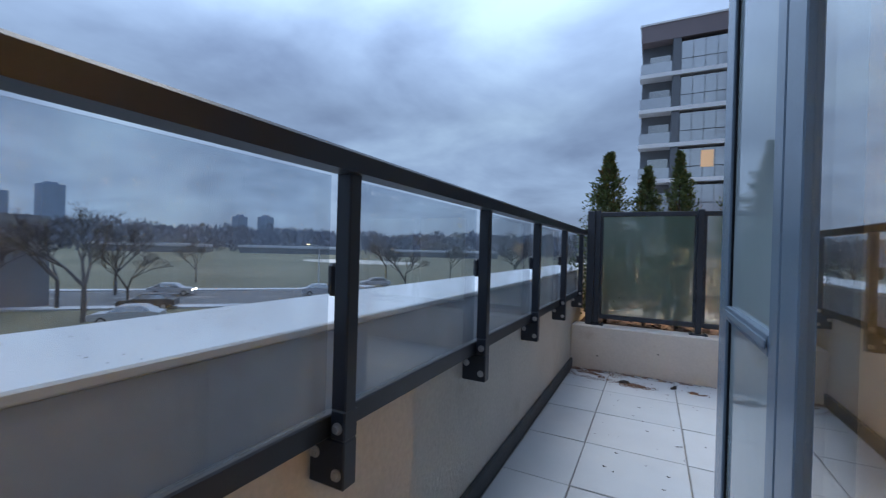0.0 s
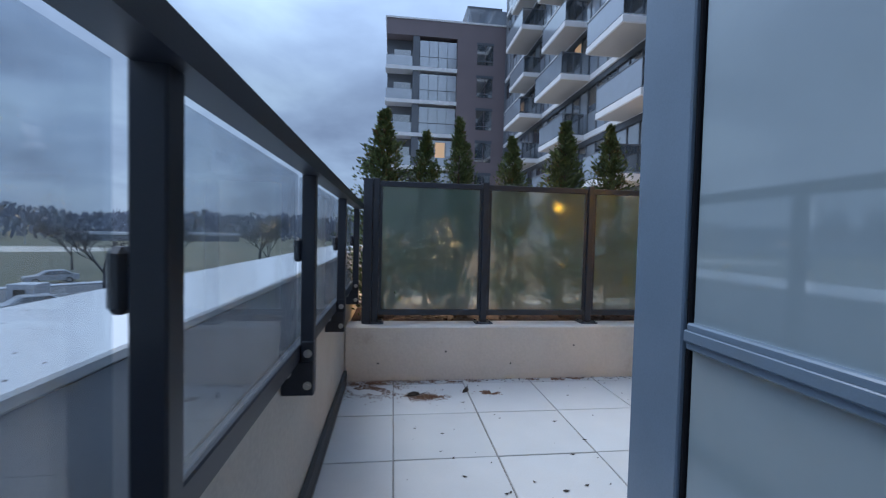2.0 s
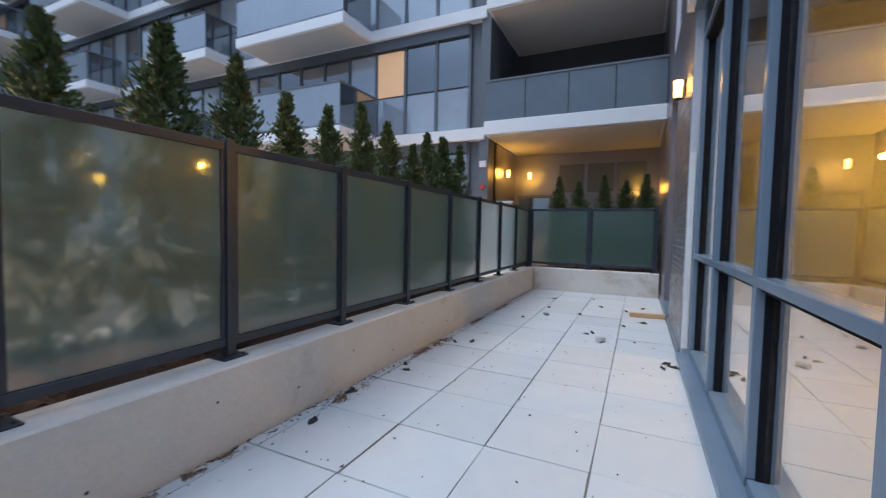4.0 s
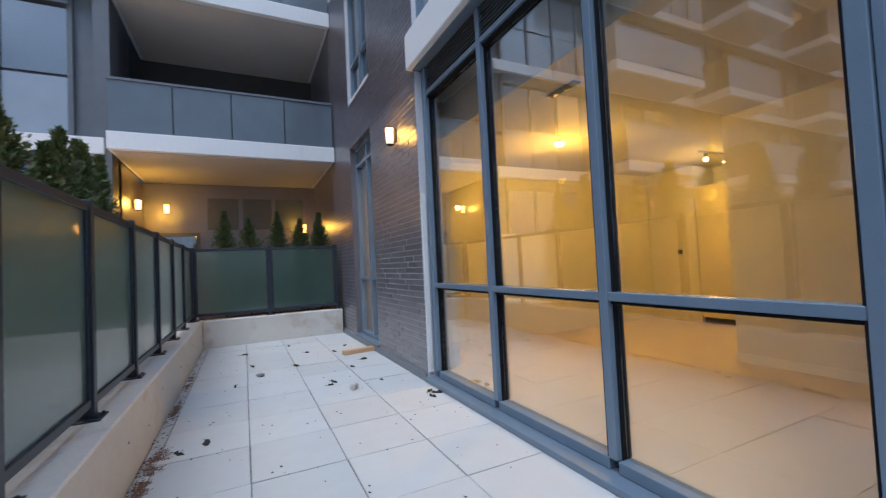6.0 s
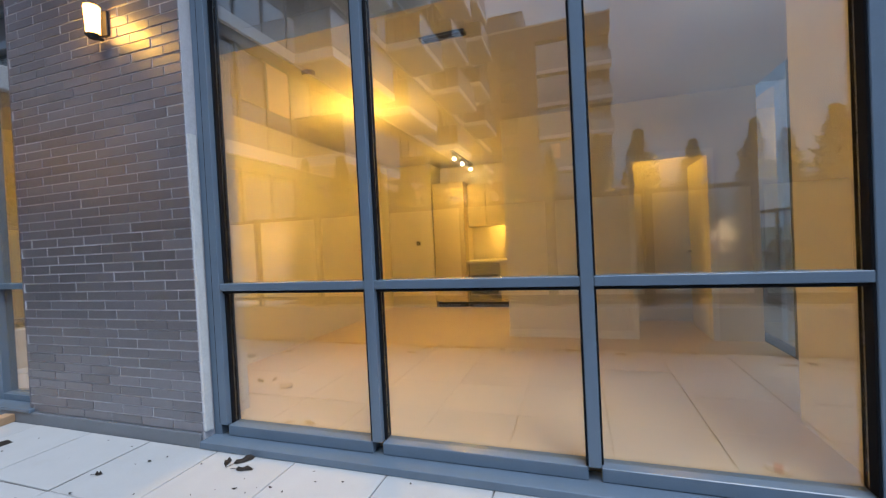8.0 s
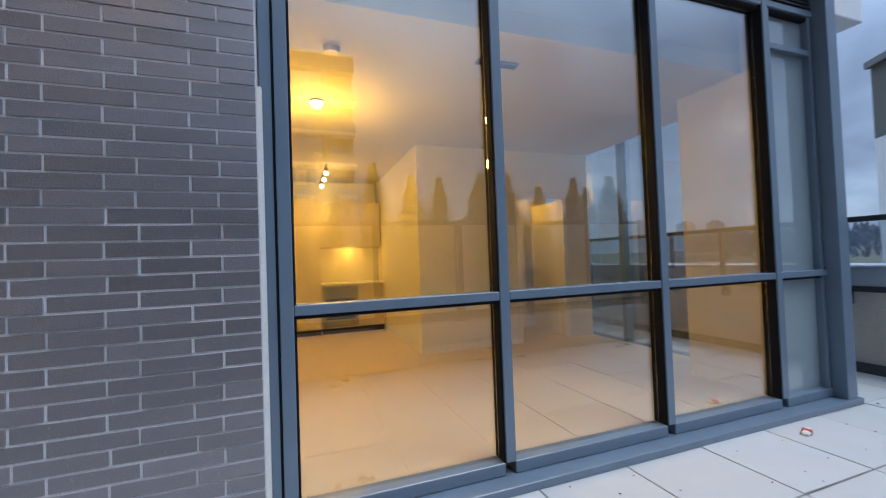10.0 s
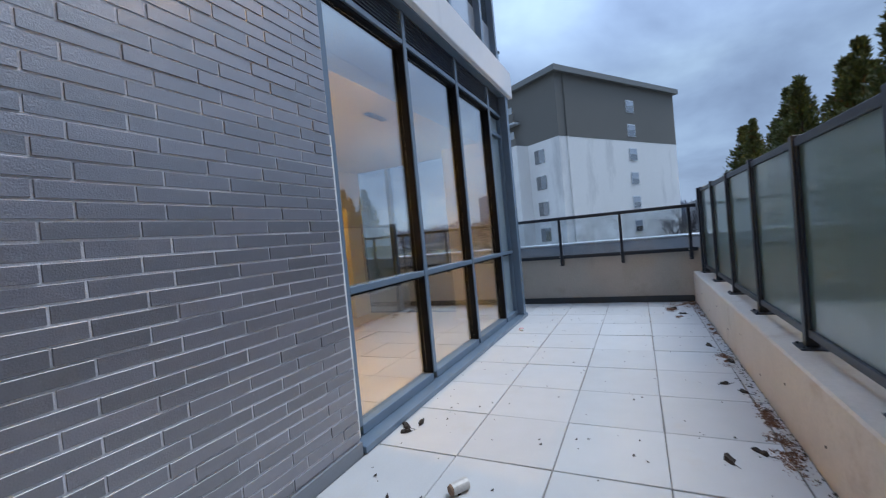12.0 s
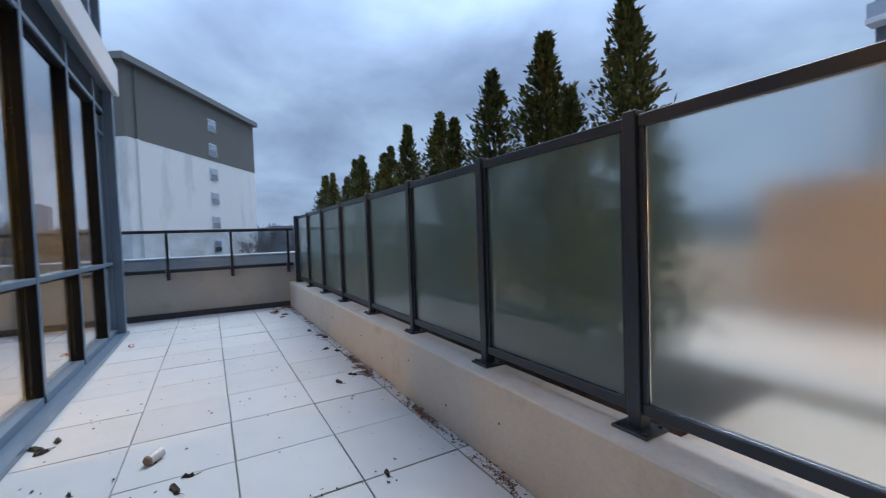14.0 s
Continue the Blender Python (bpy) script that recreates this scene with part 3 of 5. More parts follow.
def wbar(y0, y1, x0, x1, z0, z1, name="window_frame", b=0.004):
    return block(name, M["frame"], west, x0, x1, y0, y1, z0, z1, b)


wx0, wx1 = WEST_X, WEST_X + 0.11
for y0, y1 in ((1.40, 1.49), (1.235, 1.385), (0.02, 0.09), (-1.2, -1.13), (-2.4, -2.33), (-4.0, -3.93)):
    wbar(y0, y1, wx0, wx1, 0.0, 3.58, "mullion")
wbar(1.387, 1.398, wx0 + 0.010, wx1, 0.0, 3.58, "gasket").data.materials[0] = M["gasket"]
wbar(2.225, 2.24, wx0 + 0.010, wx1, 0.0, 3.58, "gasket").data.materials[0] = M["gasket"]
for y0, y1 in ((1.492, 2.223), (0.092, 1.233), (-1.128, 0.018), (-2.328, -1.202), (-3.928, -2.402)):
    wbar(y0, y1, wx0 - 0.004, wx1, 0.0, 0.10, "bottom_rail")
    if y0 > 1:
        wbar(y0, y1, wx0 - 0.002, wx1, JZ - 0.03, JZ + 0.035, "mid_rail")
        wbar(y0, y1, wx0 - 0.010, wx0 - 0.004, JZ - 0.01, JZ + 0.02, "mid_rail_lip")
    wbar(y0, y1, wx0, wx1, HZ, 3.58, "head_rail")
    g = block("pane", M["spandrel"] if y0 > 1 else M["glass"], west, wx0 + 0.018, wx0 + 0.028, y0 + 0.002, y1 - 0.002, 0.102, HZ - 0.002)
    g.visible_shadow = False

# slabs and upper storeys of our wing
wing = empty("wall_north", "upper storeys of the apartment wing with white slab edge", "wall", kind="structure")
block("slab_edge", M["fascia"], wing, -0.80, 3.86, 2.0, 2.50, 3.60, 4.02, 0.01)
block("drip", M["frame"], wing, -0.74, 3.80, 2.1, 2.44, 3.582, 3.598)
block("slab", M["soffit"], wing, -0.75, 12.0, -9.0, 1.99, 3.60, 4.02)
block("balcony_slab", M["fascia"], wing, -2.1, -0.81, -3.5, 2.0, 3.66, 3.90, 0.01)
for i, x in enumerate((3.8, 2.5, 1.25, 0.07, -0.6)):
    block("upper_mullion", M["frame"], wing, x - 0.04, x + 0.04, 2.2, 2.36, 4.03, 9.9)
for k in range(2):
    block("upper_slab", M["fascia"], wing, -0.80, 3.86, 2.0, 2.50, 6.60 + 2.95 * k, 6.95 + 2.95 * k, 0.01)
    for a, b in ((-0.56, 0.03), (0.11, 1.21), (1.29, 2.46), (2.54, 3.76)):
        block("upper_pane", M["pane_far"], wing, a, b, 2.24, 2.26, 4.75 + 2.95 * k, 6.58 + 2.95 * k)
        block("upper_panel", M["pane_blind"], wing, a, b, 2.24, 2.27, 4.03 + 2.93 * k, 4.74 + 2.95 * k)
block("upper_wall", M["metal_far"], wing, -0.6, 3.8, -9.0, 2.2, 4.03, 9.9)
bg = block("balcony_glass", M["glass_rail"], wing, -2.08, -2.06, -3.5, 1.98, 3.93, 4.95)
block("balcony_rail", M["frame"], wing, -2.10, -2.04, -3.5, 2.0, 4.96, 5.0)
bg2 = block("balcony_glass", M["glass_rail"], wing, -2.05, -0.82, 1.96, 1.98, 3.93, 4.95)

# brick wall backing with the bedroom window opening
brick_wall = empty("wall_brick", "dark purple-brown brick wall with pale mortar", "wall", kind="structure")
BR_Y = 2.425
for a, b, z0, z1 in ((3.795, 5.66, -0.1, 9.9), (5.66, 7.02, 3.55, 4.40), (5.66, 7.02, 6.50, 9.9), (7.02, 8.75, -0.1, 9.9), (5.66, 7.02, -0.1, 0.10)):
    block("backing", M["mortar"], brick_wall, a, b, 2.10, BR_Y - 0.006, z0, z1)
block("base_flashing", M["flash"], brick_wall, 3.80, 8.0, BR_Y + 0.001, BR_Y + 0.02, -0.01, 0.09, 0.003)
block("jamb_sealant", M["paper"], brick_wall, 3.775, 3.80, 2.36, BR_Y - 0.01, 0.1, 2.15)

for a, b, z0, z1 in ((5.661, 5.667, 0.125, 3.548), (7.013, 7.019, 0.125, 3.548), (5.668, 7.012, 3.540, 3.548)):
    block("reveal", M["brick_far"], brick_wall, a, b, 2.333, BR_Y, z0, z1)

bed_win = empty("window_3", "tall narrow dark framed bedroom window in the brick wall", "window", kind="structure")
for a, b in ((5.66, 5.72), (6.24, 6.32), (6.96, 7.02)):
    block("mullion", M["frame"], bed_win, a, b, 2.22, 2.33, 0.10, 3.55, 0.004)
for a, b in ((5.722, 6.238), (6.322, 6.958)):
    for z0, z1 in ((0.10, 0.17), (1.10, 1.15), (3.17, 3.24), (3.47, 3.55)):
        block("rail", M["frame"], bed_win, a, b, 2.22, 2.33, z0, z1, 0.004)
    block("spandrel", M["louvre"], bed_win, a, b, 2.24, 2.29, 3.242, 3.468)
    for z0, z1 in ((0.172, 1.098), (1.152, 3.168)):
        g = block("pane", M["glass"], bed_win, a, b, 2.265, 2.275, z0, z1)
        g.visible_shadow = False
block("sill", M["frame"], bed_win, 5.62, 7.06, 2.335, 2.46, 0.09, 0.12, 0.004)

upper_win = empty("window_4", "dark framed upper window in the brick wall", "window", kind="structure")
for a, b in ((5.66, 5.72), (6.30, 6.37), (6.96, 7.02)):
    block("mullion", M["frame"], upper_win, a, b, 2.26, 2.36, 4.41, 6.50, 0.004)
for a, b in ((5.722, 6.298), (6.372, 6.958)):
    for z0, z1 in ((4.41, 4.48), (5.05, 5.10), (6.42, 6.50)):
        block("rail", M["frame"], upper_win, a, b, 2.26, 2.36, z0, z1, 0.004)
    for z0, z1 in ((4.482, 5.048), (5.102, 6.418)):
        block("pane", M["pane_far"], upper_win, a, b, 2.29, 2.30, z0, z1)

# wall lantern on the brick
def lantern(at, label):
    L = empty("wall_lamp", label, "lamp", at=at)
    bm = bmesh.new()
    box(bm, -0.045, 0.045, 0.0, 0.02, -0.08, 0.10, 0.004)
    part("back_plate", bm, M["lamp_metal"], L)
    bm = bmesh.new()
    tube(bm, (0, 0.085, -0.10), (0, 0.085, 0.10), 0.042, 0.05, 12)
    part("shade", bm, M["lamp"], L, "glowing warm glass cylinder", True)
    bm = bmesh.new()
    tube(bm, (0, 0.085, 0.102), (0, 0.085, 0.125), 0.056, 0.03, 12)
    part("cap", bm, M["lamp_metal"], L)
    bm = bmesh.new()
    tube(bm, (0, 0.085, -0.125), (0, 0.085, -0.102), 0.03, 0.05, 12)
    part("base", bm, M["lamp_metal"], L)
    bm = bmesh.new()
    box(bm, -0.012, 0.012, 0.02, 0.06, -0.118, -0.106)
    part("arm", bm, M["lamp_metal"], L)
    return L


lantern((4.50, BR_Y, 3.02), "lit warm wall lantern on the dark brick pier")


def lamp_light(name, at, watts, radius, col=(1.0, 0.52, 0.065)):
    d = bpy.data.lights.new(name, "POINT")
    d.energy, d.shadow_soft_size, d.color = watts, radius, col
    o = new(name, d)
    o.location = at
    return o


lamp_light("wall_lamp_light", (4.50, BR_Y + 0.22, 3.06), 5, 0.05)

# ---- interior seen through the glass ----
room = empty("room", "empty lit living room with white walls", "room", kind="structure")
block("room_floor", M["floor_in"], room, -0.55, 7.2, -6.5, 2.23, -0.1, 0.10)
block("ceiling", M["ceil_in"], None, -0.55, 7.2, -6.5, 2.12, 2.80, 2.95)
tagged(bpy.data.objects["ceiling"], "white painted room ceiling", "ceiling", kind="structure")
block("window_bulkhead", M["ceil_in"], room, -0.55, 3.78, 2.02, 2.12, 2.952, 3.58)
block("partition_east", M["wall_in"], room, 4.75, 4.87, -2.72, 2.09, 0.10, 2.80)
block("partition_east_pier", M["wall_in"], room, 3.80, 4.75, 2.0, 2.09, 0.10, 2.80)
block("wall_back", M["wall_in"], room, 3.86, 4.87, -2.84, -2.722, 0.10, 2.80)
block("wall_kitchen", M["wall_in"], room, 2.15, 3.86, -3.42, -3.32, 0.10, 2.80)
block("wall_kitchen_side", M["wall_in"], room, 3.862, 3.96, -3.42, -2.842, 0.10, 2.80)
block("partition_block", M["wall_in"], room, 0.66, 2.14, -3.3, -0.57, 0.10, 2.80)
block("partition_over_door", M["wall_in"], room, -0.07, 0.66, -0.69, -0.57, 2.14, 2.80)
block("partition_west", M["wall_in"], room, -0.54, -0.07, -0.69, -0.57, 0.10, 2.80)
block("corner_column", M["wall_in"], room, -0.54, 0.03, 1.50, 2.20, 0.10, 3.5)
block("wall_end", M["wall_in"], room, -0.55, 7.2, -6.6, -6.5, 0.10, 2.80)
block("wall_bedroom_east", M["wall_in"], room, 7.2, 7.3, -6.5, 2.09, 0.0, 2.95)
block("baseboard", M["door_in"], room, 0.66, 2.15, -0.568, -0.556, 0.10, 0.19)
door = empty("interior_door", "white painted interior door standing open", "door")
block("leaf", M["door_in"], door, -0.11, -0.075, -1.40, -0.70, 0.105, 2.12, 0.004)
block("bath_back_wall", M["wall_in"], room, -0.54, 0.65, -1.75, -1.65, 0.10, 2.80)
block("frame_head", M["door_in"], door, -0.07, 0.66, -0.566, -0.55, 2.12, 2.19)
for a, b in ((-0.13, -0.07), (0.66, 0.72)):
    block("frame_side", M["door_in"], door, a, b, -0.566, -0.55, 0.10, 2.19)
bm = bmesh.new()
tube(bm, (-0.075, -1.33, 1.05), (-0.02, -1.33, 1.05), 0.012)
tube(bm, (-0.025, -1.33, 1.05), (-0.025, -1.22, 1.05), 0.010)
part("handle", bm, M["steel"], door, "steel lever handle")

tall = empty("kitchen_cabinet", "tall taupe laminate pantry cabinet", "cabinet")
block("body", M["cabinet"], tall, 3.24, 3.84, -3.3, -2.72, 0.20, 2.42)
block("door", M["cabinet"], tall, 3.245, 3.835, -2.718, -2.70, 0.98, 2.41, 0.003)
block("door", M["cabinet"], tall, 3.245, 3.835, -2.718, -2.70, 0.21, 0.97, 0.003)
block("toe_kick", M["black"], tall, 3.25, 3.83, -3.25, -2.76, 0.10, 0.20)
upper = empty("wall_cabinet", "taupe wall cabinet over the counter", "cabinet")
block("body", M["cabinet"], upper, 2.16, 3.23, -3.3, -2.97, 1.58, 2.38)
for a in (2.165, 2.52, 2.88):
    block("door", M["cabinet"], upper, a, a + 0.345, -2.968, -2.95, 1.59, 2.37, 0.003)
base = empty("base_cabinet", "taupe base cabinet with built-in steel oven", "cabinet")
block("body", M["cabinet"], base, 2.16, 3.23, -3.3, -2.74, 0.20, 0.92)
block("oven", M["steel"], base, 2.62, 3.21, -2.738, -2.715, 0.22, 0.90, 0.004)
block("oven_glass", M["black"], base, 2.67, 3.16, -2.713, -2.708, 0.34, 0.70)
block("toe_kick", M["black"], base, 2.17, 3.22, -3.25, -2.78, 0.10, 0.20)
tagged(block("worktop", M["paper"], None, 2.155, 3.235, -3.31, -2.70, 0.922, 0.955, 0.004), "pale stone worktop over the base cabinets", "worktop")
tagged(block("thermostat", M["black"], None, 4.12, 4.20, -2.72, -2.70, 1.28, 1.36, 0.004), "small dark thermostat on the white wall", "thermostat")
vent = empty("ceiling_vent", "slim dark ceiling supply vent", "vent")
block("frame", M["louvre"], vent, 1.98, 2.32, 1.68, 1.76, 2.786, 2.80)
for k in range(3):
    block("slat", M["black"], vent, 1.99, 2.31, 1.692 + 0.022 * k, 1.702 + 0.022 * k, 2.780, 2.786)
smoke = empty("smoke_alarm", "small round ceiling smoke alarm", "alarm")
bm = bmesh.new()
tube(bm, (3.37, 1.60, 2.765), (3.37, 1.60, 2.80), 0.05, 0.06, 14)
part("housing", bm, M["cabinet"], smoke)


def ceiling_light(at, label, r):
    c = empty("ceiling_light", label, "lamp", at=at)
    bm = bmesh.new()
    tube(bm, (0, 0, -0.02), (0, 0, 0), r * 1.1, r * 1.1, 16)
    part("rim", bm, M["steel"], c)
    bm = bmesh.new()
    tube(bm, (0, 0, -0.06), (0, 0, -0.021), r * 0.6, r, 16)
    part("bulb", bm, M["bulb"], c, "glowing warm bulb", True)


ceiling_light((3.42, 0.62, 2.80), "glowing round flush ceiling light", 0.06)
track = empty("track_light", "ceiling track with three lit warm spots", "lamp")
block("track", M["steel"], track, 3.14, 3.17, -3.2, -1.8, 2.77, 2.80)
for y in (-1.95, -2.45, -3.05):
    bm = bmesh.new()
    tube(bm, (3.155, y, 2.70), (3.155, y, 2.768), 0.02, 0.03, 10)
    part("spot", bm, M["steel"], track)
    bm = bmesh.new()
    bmesh.ops.create_icosphere(bm, subdivisions=2, radius=0.032, matrix=Matrix.Translation((3.155, y, 2.68)))
    part("bulb", bm, M["bulb"], track, "glowing warm bulb", True)
lamp_light("ceiling_light_glow", (3.42, 0.62, 2.3), ROOM * 1.05, 0.05)
for y in (-1.95, -3.0):
    lamp_light("track_light_glow", (3.155, y, 2.15), ROOM * 0.4, 0.1)
lamp_light("counter_light_glow", (2.7, -3.1, 1.52), ROOM * 0.08, 0.04)
lamp_light("bedroom_light_glow", (6.2, 0.6, 2.4), ROOM * 0.8, 0.08)
lamp_light("hall_light_glow", (0.3, -1.2, 2.4), ROOM * 0.16, 0.08)
curtain = empty("bedroom_panel", "yellow lit white closet panel inside the bedroom", "panel")
block("panel", M["wall_in"], curtain, 5.0, 5.9, -1.4, -1.34, 0.10, 2.6)


# ---- cedar hedge ----
def cedar(seed, height, radius):
    rnd = random.Random(seed)
    c = empty("cedar_tree", "slim evergreen cedar with uneven feathery crown in the planter", "tree", "cedar hedge")
    bm = bmesh.new()
    tube(bm, (0, 0, -0.05), (0.01, 0, height * 0.5), 0.024, 0.014, 7)
    tube(bm, (0.01, 0, height * 0.5), (0, 0, height * 0.97), 0.014, 0.003, 6)
    part("trunk", bm, M["bark"], c)
    for name, count, per, m in (("crown", 480, 22, M["leaf"]), ("dry_foliage", 60, 9, M["leaf_dry"])):
        vs, fs = [], []
        for i in range(count):
            # each sprig leaves the trunk, rises outwards and carries flat scale leaves
            u = rnd.random() ** 1.12 * 0.985
            a = rnd.uniform(0, 6.283)
            env = radius * min(1.0, 0.9 + u) * (1 - u) ** 0.78 * rnd.choice((0.6, 0.85, 1.0, 1.0, 1.1, 1.28)) * min(1.0, 0.3 + (1 - u) * 3.0) * 1.28 + 0.004
            rise = rnd.uniform(0.3, 1.1)
            foot = Vector((0, 0, 0.04 + u * height))
            way = Vector((math.cos(a), math.sin(a), rise * 0.8))
            for k in range(per):
                t = rnd.uniform(0.2, 1.0)
                spread = 0.009 + 0.038 * t * (1 - u)
                p = foot + way * env * t + Vector((rnd.gauss(0, spread), rnd.gauss(0, spread), rnd.gauss(0, spread * 1.2)))
                p.z = min(p.z, height * 1.01)
                out = (way + Vector((rnd.uniform(-0.7, 0.7), rnd.uniform(-0.7, 0.7), rnd.uniform(-0.1, 0.9)))).normalized()
                side = out.cross(Vector((rnd.uniform(-1, 1), rnd.uniform(-1, 1), rnd.uniform(-1, 1)))).normalized()
                ln, wd = rnd.uniform(0.026, 0.062), rnd.uniform(0.006, 0.013)
                b = len(vs)
                vs += [p, p + out * ln * 0.5 + side * wd, p + out * ln, p + out * ln * 0.5 - side * wd]
                fs.append((b, b + 1, b + 2, b + 3))
        me = bpy.data.meshes.new(name)
        me.from_pydata(vs, [], fs)
        me.materials.append(m)
        o = new(name, me)
        o.parent = c
        tagged(o, kind="stuff")
    return c


kinds = [cedar(3 + i, 2.05, 0.30 + 0.05 * (i % 2)) for i in range(4)]
spots = [(-1.5, 2.16, 1.25), (-1.05, 1.97, 0.92), (-0.70, 2.10, 0.9), (-0.09, 1.96, 0.92), (0.51, 2.14, 1.2), (1.0, 2.12, 0.95), (1.6, 2.04, 1.0), (2.06, 2.05, 0.85), (2.6, 2.19, 1.0), (3.25, 2.17, 1.05), (3.7, 1.97, 0.95), (4.23, 2.25, 1.05), (4.83, 2.30, 1.2), (5.15, 1.80, 0.85), (5.5, 2.30, 1.0)]
# copies first, then the four originals move to their own places
for i, y in enumerate((2.75, 3.15, 3.6, 4.15, 4.6)):
    copy_thing(kinds[i % 4], pose(8.8, y, 0.43, 0, 0, 50 * i) @ Matrix.Diagonal((1.0, 1.0, 1.03 - 0.06 * (i % 2), 1)))
for i, (x, h, wide) in reversed(list(enumerate(spots))):
    m = pose(x, 5.72 + 0.06 * math.sin(i * 2.3), 0.43, 0, 0, 67 * i) @ Matrix.Diagonal((wide, wide * 0.95, h / 2.05, 1))
    if i < 4:
        kinds[i].matrix_world = m
    else:
        copy_thing(kinds[i % 4], m)

# ---- neighbouring terrace behind the hedge ----
tagged(block("neighbour_landing", M["tan_paver"], None, 6.004, 8.30, PLANT_Y + 0.258, 6.25, -0.1, 0.40), "tan paver landing between the planter walls", "floor", kind="structure")
tagged(block("neighbour_floor", M["tan_paver"], None, -1.8, 8.75, 6.51, 39.9, -0.3, 0.14), "tan paver floor of the neighbouring terrace", "floor", kind="structure")
tagged(block("neighbour_wall", M["tan_paver"], None, -1.7, 4.38, 10.0, 10.25, 0.142, 1.02, 0.01), "low beige concrete wall of the neighbouring terrace", "wall", kind="structure")
tagged(block("neighbour_wall", M["tan_stucco"], None, 4.385, 7.2, 9.98, 10.27, 0.142, 1.88, 0.03), "stucco wall of the neighbouring terrace, tinted orange like lamp light", "wall", kind="structure")
# added white panel that makes the last frosted panes look bright
utility = empty("electrical_box", "added white panel standing behind the frosted screen", "electrical box")
block("body", M["cap"], utility, 7.50, 7.58, 5.38, 6.12, 0.401, 1.90, 0.01)
block("cap", M["cap"], utility, 7.47, 7.61, 5.35, 6.15, 1.902, 1.94, 0.006)
tagged(block("under_loggia_floor", M["tan_paver"], None, 8.3, 11.4, 2.43, 6.5, -0.3, 0.10), "paver floor of the covered terrace", "floor", kind="structure")

# added lamp, standing in for bright foliage between the cedars
post_lamp = empty("post_lamp", "added post lamp glowing in place of lit foliage behind the hedge", "lamp", at=(-0.62, 6.38, PLANT_Z))
bm = bmesh.new()
tube(bm, (0, 0, 0), (0, 0, 0.66), 0.022, 0.018, 8)
part("post", bm, M["lamp_metal"], post_lamp)
bm = bmesh.new()
tube(bm, (0, 0, 0.665), (0, 0, 0.92), 0.07, 0.09, 12)
part("shade", bm, M["street"], post_lamp, "glowing warm glass shade", True)
bm = bmesh.new()
tube(bm, (0, 0, 0.925), (0, 0, 1.0), 0.11, 0.02, 12)
part("cap", bm, M["lamp_metal"], post_lamp)
# fill light set behind the post to brighten the wall and floor beyond
lamp_light("post_lamp_light", (-0.62, 7.1, PLANT_Z + 0.7), 95, 0.06, (1.0, 0.66, 0.36))

# ---- east wing of the apartment building ----
wing_e = empty("apartment_building", "grey glass apartment wing with white slab edges and balconies", "building")
FX = 8.80
S0, SH = 3.60, 3.0
block("core", M["metal_far"], wing_e, FX + 0.14, 20.0, 6.6, 40.0, -5.0, 33.0)
block("pilaster", M["metal_far"], wing_e, FX - 0.05, FX + 0.6, 6.38, 6.62, 0.1, 33.0)
BAY = 0.97
nb = 33
WY = 6.98
bm = bmesh.new()
box(bm, 0, 0.02, 0.03, BAY - 0.03, 1.15, SH - 0.62)
pane_u = part("upper_pane", bm, M["pane_far"], wing_e)
bm = bmesh.new()
box(bm, 0, 0.02, 0.03, BAY - 0.03, 0.06, 1.10)
pane_l = part("lower_pane", bm, M["pane_blind"], wing_e)
blind = pane_u.data.copy()
blind.materials[0] = M["pane_blind"]
lit = pane_u.data.copy()
lit.materials[0] = M["lit"]
bm = bmesh.new()
box(bm, -0.03, 0.03, -0.04, 0.04, 0, SH - 0.30)
mull = part("mullion", bm, M["metal_far"], wing_e)
bm = bmesh.new()
box(bm, 0.0, 0.02, 0, BAY * nb, SH - 0.58, SH - 0.30)
head = part("louvre_band", bm, M["louvre"], wing_e)
bm = bmesh.new()
box(bm, -0.10, 0.13, -0.5, BAY * nb, -0.30, 0.0, 0.01)
slab = part("slab_edge", bm, M["fascia"], wing_e)
rnd = random.Random(5)
first = True
for lv in range(-1, 9):
    z = S0 + 0.30 + SH * lv
    for o, nm in ((slab, "slab_edge"), (head, "louvre_band")):
        c = o if first else linked(nm, o.data, wing_e)
        c.location = (FX, WY, z)
    for b in range(nb):
        y = WY + BAY * b
        r = rnd.random()
        data = blind if r < 0.4 else pane_u.data
        if (lv, b) in ((0, 2), (-1, 6), (2, 17)):
            data = lit
        for o, nm, d in ((pane_u, "upper_pane", data), (pane_l, "lower_pane", pane_l.data), (mull, "mullion", mull.data)):
            c = o if first else linked(nm, d, wing_e)
            c.location = (FX + (0.1 if nm != "mullion" else 0.09), y, z)
        first = False
